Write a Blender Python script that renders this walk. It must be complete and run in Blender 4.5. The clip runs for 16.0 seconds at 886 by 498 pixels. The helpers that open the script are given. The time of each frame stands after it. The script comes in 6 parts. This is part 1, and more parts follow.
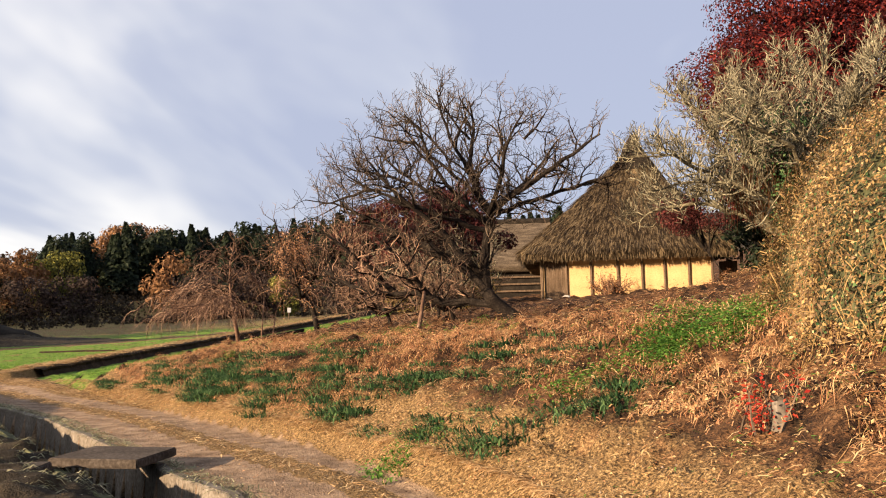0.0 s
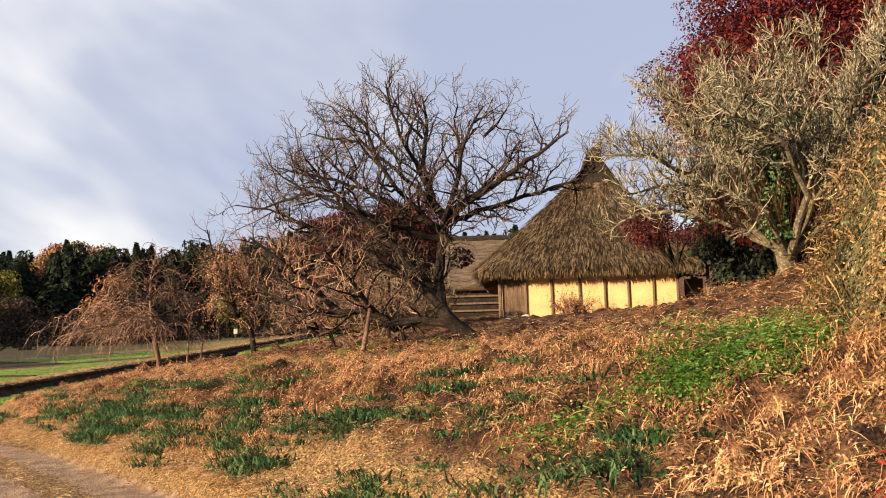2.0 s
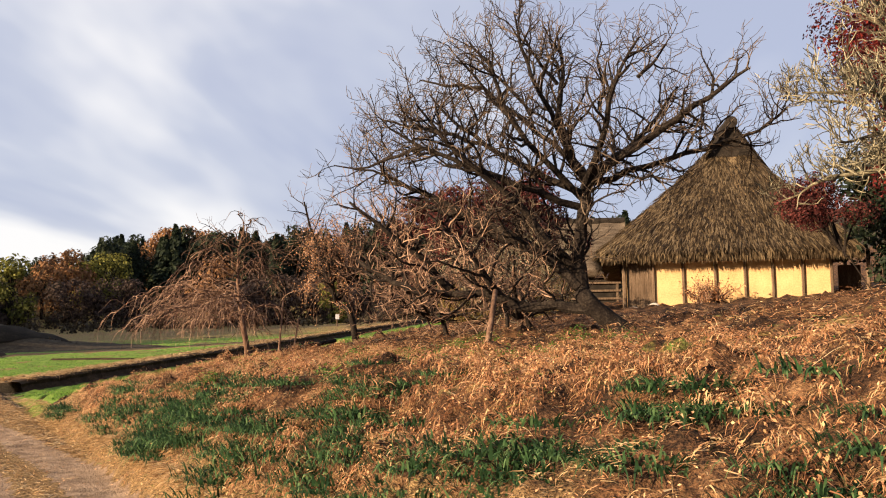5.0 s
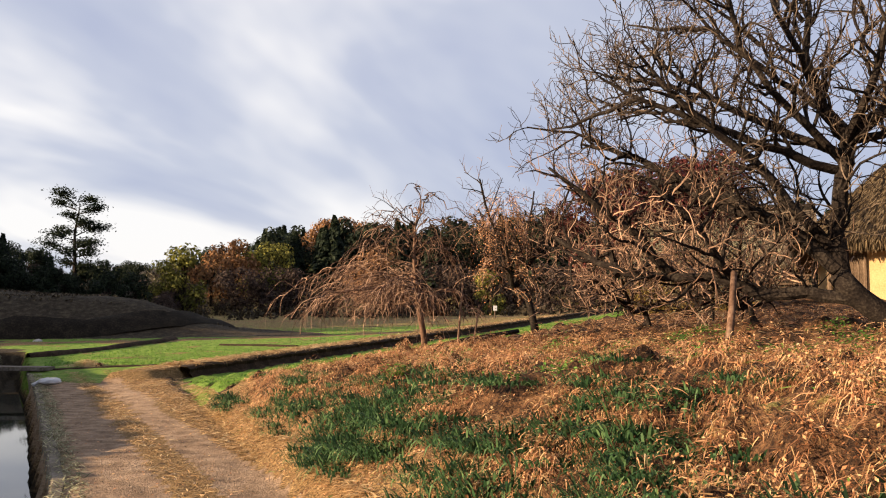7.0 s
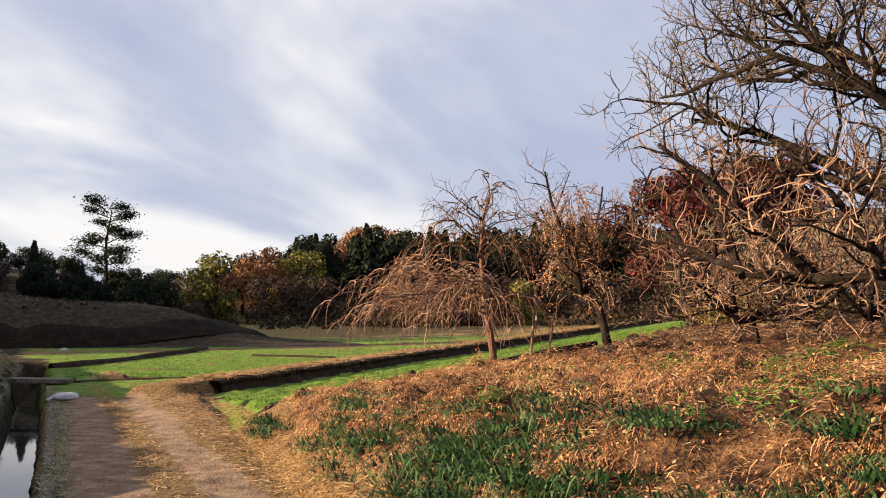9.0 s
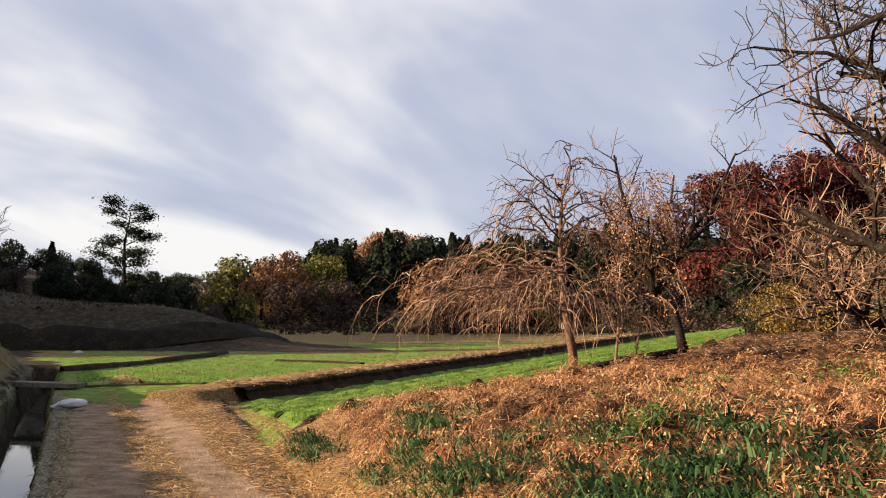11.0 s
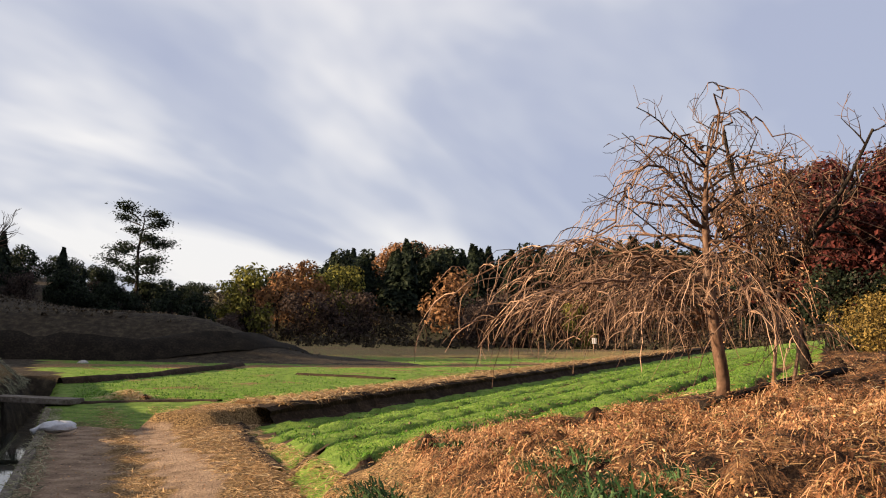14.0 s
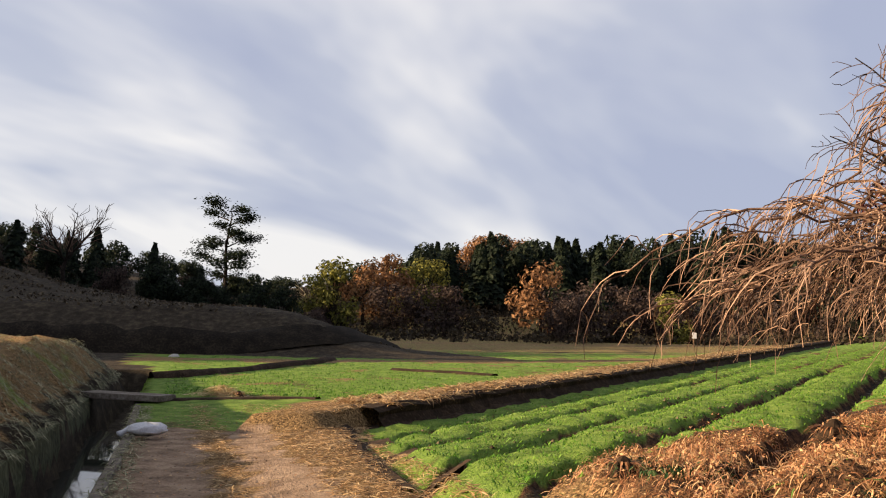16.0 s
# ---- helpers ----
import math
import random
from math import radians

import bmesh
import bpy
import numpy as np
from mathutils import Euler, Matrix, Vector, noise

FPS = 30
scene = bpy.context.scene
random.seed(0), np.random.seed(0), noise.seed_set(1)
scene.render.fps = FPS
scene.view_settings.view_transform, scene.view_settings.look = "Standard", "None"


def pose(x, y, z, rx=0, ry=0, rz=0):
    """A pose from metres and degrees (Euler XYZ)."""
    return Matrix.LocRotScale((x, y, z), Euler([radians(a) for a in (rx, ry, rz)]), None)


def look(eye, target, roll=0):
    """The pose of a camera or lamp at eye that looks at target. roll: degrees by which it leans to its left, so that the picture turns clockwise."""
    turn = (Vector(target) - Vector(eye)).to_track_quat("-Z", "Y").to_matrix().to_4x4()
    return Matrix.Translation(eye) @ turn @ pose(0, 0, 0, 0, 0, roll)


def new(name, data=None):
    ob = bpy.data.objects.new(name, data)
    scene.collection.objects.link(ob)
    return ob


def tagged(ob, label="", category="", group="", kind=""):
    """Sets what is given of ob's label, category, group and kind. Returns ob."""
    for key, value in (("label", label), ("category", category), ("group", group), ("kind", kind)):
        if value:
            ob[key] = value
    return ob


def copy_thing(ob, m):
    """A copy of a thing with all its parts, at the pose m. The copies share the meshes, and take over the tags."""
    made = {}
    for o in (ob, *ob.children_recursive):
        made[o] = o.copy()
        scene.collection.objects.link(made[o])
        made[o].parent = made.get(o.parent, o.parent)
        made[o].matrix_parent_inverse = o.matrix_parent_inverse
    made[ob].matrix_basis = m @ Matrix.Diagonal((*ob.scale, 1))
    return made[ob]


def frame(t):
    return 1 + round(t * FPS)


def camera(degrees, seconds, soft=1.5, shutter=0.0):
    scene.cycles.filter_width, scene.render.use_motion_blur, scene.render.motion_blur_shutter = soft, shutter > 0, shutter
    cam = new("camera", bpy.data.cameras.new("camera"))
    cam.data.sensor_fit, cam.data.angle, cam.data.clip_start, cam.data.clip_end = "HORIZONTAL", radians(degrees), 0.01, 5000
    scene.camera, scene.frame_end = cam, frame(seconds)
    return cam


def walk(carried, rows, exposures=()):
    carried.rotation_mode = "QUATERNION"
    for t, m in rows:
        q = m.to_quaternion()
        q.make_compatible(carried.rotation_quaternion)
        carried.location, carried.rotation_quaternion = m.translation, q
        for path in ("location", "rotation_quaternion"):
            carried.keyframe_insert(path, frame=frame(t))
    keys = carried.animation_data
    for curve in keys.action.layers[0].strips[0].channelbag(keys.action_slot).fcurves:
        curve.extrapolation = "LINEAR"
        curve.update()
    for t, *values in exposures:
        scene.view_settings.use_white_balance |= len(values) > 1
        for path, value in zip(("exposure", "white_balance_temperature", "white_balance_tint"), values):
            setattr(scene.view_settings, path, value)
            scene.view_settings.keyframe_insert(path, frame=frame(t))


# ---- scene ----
cam = camera(55.0, 16.0, soft=1.1)
PATH = [
    (0, (-1.457, -4.603, 1.454), (-0.662, -2.776, 1.627), -1.4),
    (0.5, (-1.221, -4.114, 1.489), (-0.404, -2.297, 1.668), -1.9),
    (1, (-0.962, -3.634, 1.491), (-0.1, -1.842, 1.707), -2.0),
    (1.5, (-0.71, -3.115, 1.466), (0.175, -1.336, 1.694), -1.7),
    (2, (-0.426, -2.555, 1.463), (0.463, -0.777, 1.682), -1.6),
    (2.5, (-0.234, -1.968, 1.438), (0.644, -0.182, 1.639), -1.6),
    (3, (-0.065, -1.399, 1.446), (0.794, 0.399, 1.623), -1.4),
    (3.2, (0.009, -1.188, 1.457), (0.859, 0.614, 1.634), -1.2),
    (5.3, (0.417, 0.951, 1.502), (0.991, 2.857, 1.696), -0.1),
    (5.5, (0.427, 1.188, 1.506), (0.922, 3.117, 1.691), 0.2),
    (6, (0.386, 1.782, 1.478), (0.812, 3.729, 1.654), 0.4),
    (6.5, (0.323, 2.367, 1.455), (0.708, 4.321, 1.635), 0.5),
    (7, (0.222, 2.905, 1.433), (0.558, 4.868, 1.613), 0.7),
    (7.5, (0.138, 3.457, 1.414), (0.459, 5.423, 1.598), 0.7),
    (8, (0.082, 4.019, 1.43), (0.388, 5.987, 1.613), 0.8),
    (8.5, (0.005, 4.567, 1.432), (0.299, 6.536, 1.625), 1.0),
    (9, (-0.058, 5.141, 1.431), (0.21, 7.113, 1.634), 1.0),
    (9.5, (-0.157, 5.637, 1.406), (0.09, 7.611, 1.61), 1.3),
    (9.7, (-0.189, 5.815, 1.403), (0.049, 7.79, 1.611), 1.4),
    (11.8, (-0.587, 8.103, 1.309), (-0.368, 10.077, 1.538), 1.9),
    (12, (-0.589, 8.289, 1.315), (-0.378, 10.264, 1.548), 1.9),
    (12.5, (-0.682, 8.795, 1.301), (-0.471, 10.77, 1.539), 1.9),
    (13, (-0.764, 9.284, 1.291), (-0.563, 11.259, 1.533), 2.1),
    (13.5, (-0.892, 9.733, 1.293), (-0.693, 11.708, 1.536), 2.2),
    (14, (-0.99, 10.182, 1.306), (-0.795, 12.157, 1.558), 2.4),
    (14.5, (-1.117, 10.632, 1.273), (-0.933, 12.606, 1.531), 2.5),
    (15, (-1.229, 11.133, 1.27), (-1.055, 13.109, 1.527), 2.4),
    (15.5, (-1.383, 11.585, 1.265), (-1.286, 13.567, 1.517), 2.7),
    (16, (-1.53, 12.009, 1.272), (-1.521, 13.995, 1.504), 2.6),
]
walk(cam, [(t, look(eye, target, roll)) for t, eye, target, roll in PATH], [(0, 1.58), (6, 1.55), (12, 1.46), (16, 1.40)])

# ---- light ----
SUN_DIR = Vector((-0.96, -0.16, 0.25)).normalized()
world = bpy.data.worlds.new("sky")
scene.world = world
world.use_nodes = True
wn, wl = world.node_tree.nodes, world.node_tree.links
wn.clear()
w_out = wn.new("ShaderNodeOutputWorld")
w_bg = wn.new("ShaderNodeBackground")
w_sky = wn.new("ShaderNodeTexSky")
w_sky.sky_type = "NISHITA"
w_sky.sun_disc = False
w_sky.sun_elevation = math.asin(SUN_DIR.z)
w_sky.sun_rotation = math.atan2(SUN_DIR.x, SUN_DIR.y)
w_sky.dust_density = 1.5
w_co = wn.new("ShaderNodeTexCoord")
# clouds lie on a flat layer: the direction is divided by its height
w_sep = wn.new("ShaderNodeSeparateXYZ")
wl.new(w_co.outputs["Generated"], w_sep.inputs[0])
w_h = wn.new("ShaderNodeMath")
w_h.operation = "MAXIMUM"
w_h.inputs[1].default_value = 0.0
wl.new(w_sep.outputs["Z"], w_h.inputs[0])
w_h2 = wn.new("ShaderNodeMath")
w_h2.operation = "ADD"
w_h2.inputs[1].default_value = 0.30
wl.new(w_h.outputs[0], w_h2.inputs[0])
w_div = wn.new("ShaderNodeVectorMath")
w_div.operation = "DIVIDE"
w_cmb = wn.new("ShaderNodeCombineXYZ")
for k in range(3):
    wl.new(w_h2.outputs[0], w_cmb.inputs[k])
wl.new(w_co.outputs["Generated"], w_div.inputs[0])
wl.new(w_cmb.outputs[0], w_div.inputs[1])
w_map = wn.new("ShaderNodeMapping")
w_map.vector_type = "TEXTURE"
w_map.inputs["Rotation"].default_value = (0, 0, radians(52))
w_map.inputs["Scale"].default_value = (1.25, 0.62, 1.0)
w_map.inputs["Location"].default_value = (0.35, 0.2, 0.0)
wl.new(w_div.outputs[0], w_map.inputs[0])
w_n = wn.new("ShaderNodeTexNoise")
w_n.inputs["Scale"].default_value = 1.0
w_n.inputs["Detail"].default_value = 4.0
w_n.inputs["Roughness"].default_value = 0.52
w_n.inputs["Distortion"].default_value = 0.35
wl.new(w_map.outputs[0], w_n.inputs["Vector"])
w_r = wn.new("ShaderNodeValToRGB")
w_r.color_ramp.elements[0].position = 0.40
w_r.color_ramp.elements[0].color = (0.50, 0.54, 0.71, 1)
w_r.color_ramp.elements[1].position = 0.64
w_r.color_ramp.elements[1].color = (1.05, 1.02, 1.02, 1)
w_r.color_ramp.elements.new(0.5).color = (0.62, 0.65, 0.78, 1)
# the cover is thicker towards the sun's side
w_side = wn.new("ShaderNodeMath")
w_side.operation = "MULTIPLY_ADD"
w_side.inputs[1].default_value = -0.24
wl.new(w_sep.outputs["X"], w_side.inputs[0])
wl.new(w_n.outputs["Fac"], w_side.inputs[2])
wl.new(w_side.outputs[0], w_r.inputs[0])
w_gain = wn.new("ShaderNodeVectorMath")
w_gain.operation = "SCALE"
w_gain.inputs["Scale"].default_value = 7.1
wl.new(w_r.outputs[0], w_gain.inputs[0])
w_mix = wn.new("ShaderNodeMix")
w_mix.data_type = "RGBA"
w_mix.inputs["Factor"].default_value = 0.86
wl.new(w_sky.outputs[0], w_mix.inputs["A"])
wl.new(w_gain.outputs[0], w_mix.inputs["B"])
wl.new(w_mix.outputs["Result"], w_bg.inputs["Color"])
w_bg.inputs["Strength"].default_value = 0.05
wl.new(w_bg.outputs[0], w_out.inputs[0])

sun = new("sun", bpy.data.lights.new("sun", "SUN"))
sun.data.energy = 5.0
sun.data.angle = radians(0.6)
sun.data.color = (1.0, 0.73, 0.46)
sun.matrix_world = look((0, 0, 60), Vector((0, 0, 60)) - SUN_DIR)

# ---- materials ----
def material(name, colours, scale=4.0, fine=40.0, rough=0.85, bump=0.3, metal=0.0, per_island=False, per_object=False, stretch=(1, 1, 1)):
    """Colours run along a ramp driven by coarse and fine noise in world size."""
    m = bpy.data.materials.new(name)
    m.use_nodes = True
    n, l = m.node_tree.nodes, m.node_tree.links
    b = n["Principled BSDF"]
    b.inputs["Roughness"].default_value = rough
    b.inputs["Metallic"].default_value = metal
    b.inputs["Specular IOR Level"].default_value = 0.1
    geo = n.new("ShaderNodeTexCoord")
    mp = n.new("ShaderNodeMapping")
    mp.inputs["Scale"].default_value = stretch
    l.new(geo.outputs["Object"], mp.inputs[0])
    a = n.new("ShaderNodeTexNoise")
    a.inputs["Scale"].default_value = scale
    a.inputs["Detail"].default_value = 3
    f = n.new("ShaderNodeTexNoise")
    f.inputs["Scale"].default_value = fine
    f.inputs["Detail"].default_value = 2
    l.new(mp.outputs[0], a.inputs["Vector"])
    l.new(mp.outputs[0], f.inputs["Vector"])
    mx = n.new("ShaderNodeMath")
    mx.operation = "MULTIPLY_ADD"
    mx.inputs[1].default_value = 0.55
    l.new(f.outputs["Fac"], mx.inputs[0])
    half = n.new("ShaderNodeMath")
    half.operation = "MULTIPLY"
    half.inputs[1].default_value = 0.45
    l.new(a.outputs["Fac"], half.inputs[0])
    l.new(half.outputs[0], mx.inputs[2])
    fac = mx.outputs[0]
    if per_island or per_object:
        src = n.new("ShaderNodeNewGeometry").outputs["Random Per Island"] if per_island else n.new("ShaderNodeObjectInfo").outputs["Random"]
        r2 = n.new("ShaderNodeMath")
        r2.operation = "MULTIPLY_ADD"
        r2.inputs[1].default_value = 0.55
        r2.inputs[2].default_value = -0.275
        l.new(src, r2.inputs[0])
        ad = n.new("ShaderNodeMath")
        ad.operation = "ADD"
        l.new(fac, ad.inputs[0])
        l.new(r2.outputs[0], ad.inputs[1])
        fac = ad.outputs[0]
    ramp = n.new("ShaderNodeValToRGB")
    els = ramp.color_ramp.elements
    lo, hi = (0.22, 0.78) if (per_island or per_object) else (0.33, 0.67)
    els[0].position, els[0].color = lo, (*colours[0], 1)
    els[1].position, els[1].color = hi, (*colours[-1], 1)
    for k, c in enumerate(colours[1:-1], 1):
        els.new(lo + (hi - lo) * k / (len(colours) - 1)).color = (*c, 1)
    l.new(fac, ramp.inputs[0])
    l.new(ramp.outputs[0], b.inputs["Base Color"])
    if bump:
        bp = n.new("ShaderNodeBump")
        bp.inputs["Strength"].default_value = bump
        bp.inputs["Distance"].default_value = 0.03
        l.new(fac, bp.inputs["Height"])
        l.new(bp.outputs[0], b.inputs["Normal"])
    return m


def leafy(name, colours, fine=6.0):
    """Thin leaves that let some light through."""
    m = material(name, colours, 0.7, fine, 0.6, 0, per_island=True)
    n, l = m.node_tree.nodes, m.node_tree.links
    ramp = next(x for x in n if x.type == "VALTORGB")
    tr = n.new("ShaderNodeBsdfTranslucent")
    l.new(ramp.outputs[0], tr.inputs["Color"])
    ms = n.new("ShaderNodeMixShader")
    ms.inputs[0].default_value = 0.3
    l.new(n["Principled BSDF"].outputs[0], ms.inputs[1])
    l.new(tr.outputs[0], ms.inputs[2])
    l.new(ms.outputs[0], n["Material Output"].inputs[0])
    return m


BARK_DARK = material("bark_dark", [(0.006, 0.0045, 0.004), (0.016, 0.012, 0.010), (0.046, 0.037, 0.029)], 5, 30, 0.9, 0.9)
BARK_CHERRY = material("bark_cherry", [(0.05, 0.03, 0.02), (0.115, 0.066, 0.044), (0.21, 0.14, 0.10)], 4, 22, 0.75, 0.45, stretch=(1, 1, 0.6))
BARK_LICHEN = material("bark_lichen", [(0.035, 0.028, 0.018), (0.10, 0.085, 0.055), (0.24, 0.22, 0.15)], 3, 22, 0.9, 0.5)
PEBBLE = material("brown_grit", [(0.10, 0.075, 0.055), (0.20, 0.15, 0.115), (0.32, 0.25, 0.20)], 3, 30, 0.9, 0.2, per_island=True)
TWIG_TAN = material("twig_tan", [(0.05, 0.03, 0.022), (0.17, 0.104, 0.072), (0.38, 0.25, 0.175)], 2, 14, 0.8, 0, per_island=True)
TWIG_ROSE = material("twig_rose", [(0.03, 0.019, 0.014), (0.085, 0.052, 0.038), (0.20, 0.128, 0.09)], 2, 14, 0.85, 0, per_island=True)
TWIG_GREY = material("twig_grey", [(0.017, 0.012, 0.010), (0.062, 0.045, 0.034), (0.16, 0.12, 0.088)], 2, 14, 0.85, 0, per_island=True)
TWIG_LICHEN = material("twig_lichen", [(0.03, 0.026, 0.018), (0.12, 0.107, 0.073), (0.33, 0.30, 0.21)], 2, 14, 0.85, 0, per_island=True)
STRAW = leafy("dry_straw", [(0.09, 0.05, 0.023), (0.41, 0.25, 0.115), (0.72, 0.50, 0.265)])
RUST = leafy("dry_bracken", [(0.046, 0.020, 0.011), (0.38, 0.175, 0.085), (0.73, 0.43, 0.23)])
VINE = leafy("dry_vine", [(0.065, 0.038, 0.016), (0.225, 0.145, 0.06), (0.46, 0.31, 0.14)])
# dry grass, darkened to carry the shade over the mound
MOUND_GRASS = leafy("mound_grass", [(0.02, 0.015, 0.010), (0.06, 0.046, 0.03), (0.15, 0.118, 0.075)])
PALE = leafy("pale_stalk", [(0.34, 0.23, 0.11), (0.52, 0.38, 0.20), (0.66, 0.52, 0.31)])
GRASS = leafy("field_grass", [(0.03, 0.085, 0.012), (0.10, 0.235, 0.026), (0.21, 0.36, 0.055)])
DARK_LEAF = leafy("dark_green_leaf", [(0.008, 0.021, 0.009), (0.034, 0.08, 0.03), (0.13, 0.21, 0.085)])
WEED = leafy("weed_leaf", [(0.03, 0.085, 0.016), (0.082, 0.19, 0.03), (0.16, 0.28, 0.06)])
MAPLE = leafy("maple_leaf", [(0.018, 0.005, 0.006), (0.06, 0.010, 0.011), (0.20, 0.028, 0.022)])
MAPLE_DARK = leafy("dark_maple_leaf", [(0.02, 0.007, 0.008), (0.062, 0.018, 0.018), (0.155, 0.042, 0.036)])
EVERGREEN = leafy("evergreen_leaf", [(0.006, 0.010, 0.007), (0.015, 0.023, 0.014), (0.038, 0.05, 0.026)])
DUSK = leafy("dim_purple_brown_twigs", [(0.022, 0.016, 0.015), (0.05, 0.035, 0.031), (0.105, 0.076, 0.062)])
OLIVE = leafy("olive_leaf", [(0.05, 0.05, 0.015), (0.13, 0.13, 0.03), (0.26, 0.25, 0.06)])
ORANGE = leafy("orange_leaf", [(0.09, 0.048, 0.026), (0.21, 0.108, 0.052), (0.36, 0.20, 0.095)])
BROWN_LEAF = leafy("brown_leaf", [(0.08, 0.05, 0.03), (0.17, 0.11, 0.065), (0.28, 0.20, 0.12)])
YELLOW_LEAF = leafy("yellow_leaf", [(0.07, 0.05, 0.015), (0.19, 0.13, 0.035), (0.36, 0.26, 0.09)])
SHRUB = leafy("shrub_twigs", [(0.016, 0.013, 0.009), (0.04, 0.032, 0.021), (0.085, 0.068, 0.045)])
MOSS = material("mossy_bank", [(0.02, 0.02, 0.012), (0.055, 0.06, 0.03), (0.11, 0.11, 0.06)], 2.5, 14, 0.95, 0.8)
CONCRETE = material("old_concrete", [(0.06, 0.05, 0.04), (0.13, 0.11, 0.09), (0.22, 0.195, 0.17)], 2, 24, 0.9, 0.4)
SLAB = material("dark_slab", [(0.035, 0.028, 0.023), (0.065, 0.052, 0.043), (0.11, 0.092, 0.078)], 2, 26, 0.95, 0.5)
CLAY = material("ochre_clay", [(0.42, 0.265, 0.125), (0.54, 0.355, 0.175), (0.62, 0.43, 0.225)], 1.6, 18, 0.95, 0.25)
TIMBER = material("old_timber", [(0.05, 0.035, 0.024), (0.11, 0.075, 0.05), (0.19, 0.14, 0.10)], 3, 24, 0.85, 0.4, stretch=(3, 3, 0.5))
THATCH = material("weathered_thatch", [(0.03, 0.021, 0.013), (0.095, 0.066, 0.037), (0.22, 0.16, 0.09)], 2.2, 20, 0.95, 1.0, stretch=(1, 1, 0.55))
THATCH_STALK = leafy("thatch_stalk", [(0.02, 0.014, 0.009), (0.08, 0.056, 0.033), (0.24, 0.178, 0.105)])
SHINGLE = material("old_shingle", [(0.03, 0.023, 0.017), (0.078, 0.06, 0.044), (0.17, 0.135, 0.10)], 2.5, 22, 0.95, 1.0, stretch=(0.5, 2.5, 2.5))
SOOT = material("sooty_wood", [(0.008, 0.007, 0.006), (0.02, 0.016, 0.013), (0.045, 0.036, 0.028)], 3, 24, 0.9, 0.4)
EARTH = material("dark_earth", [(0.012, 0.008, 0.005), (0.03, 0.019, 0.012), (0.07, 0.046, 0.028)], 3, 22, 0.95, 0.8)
# near black: the shade on the mound's foot is put into this colour
SHADED_EARTH = material("shaded_earth", [(0.006, 0.005, 0.004), (0.014, 0.011, 0.008), (0.032, 0.025, 0.017)], 2, 12, 0.97, 0.8)
PLASTIC = material("white_sacking", [(0.36, 0.37, 0.40), (0.50, 0.51, 0.54), (0.62, 0.63, 0.66)], 5, 60, 0.5, 0.3)
WHITE = material("white_paint", [(0.70, 0.70, 0.69), (0.80, 0.80, 0.79)], 3, 30, 0.5, 0.05)
STONE = material("pale_stone", [(0.25, 0.235, 0.21), (0.38, 0.36, 0.33), (0.5, 0.48, 0.45)], 4, 24, 0.9, 0.5)
WATER = bpy.data.materials.new("canal_water")
WATER.use_nodes = True
wb = WATER.node_tree.nodes["Principled BSDF"]
wb.inputs["Base Color"].default_value = (0.02, 0.024, 0.02, 1)
wb.inputs["Roughness"].default_value = 0.03
wb.inputs["IOR"].default_value = 1.33
wv = WATER.node_tree.nodes.new("ShaderNodeTexNoise")
wv.inputs["Scale"].default_value = 7
wvb = WATER.node_tree.nodes.new("ShaderNodeBump")
wvb.inputs["Strength"].default_value = 0.12
wvb.inputs["Distance"].default_value = 0.02
WATER.node_tree.links.new(wv.outputs["Fac"], wvb.inputs["Height"])
WATER.node_tree.links.new(wvb.outputs[0], wb.inputs["Normal"])


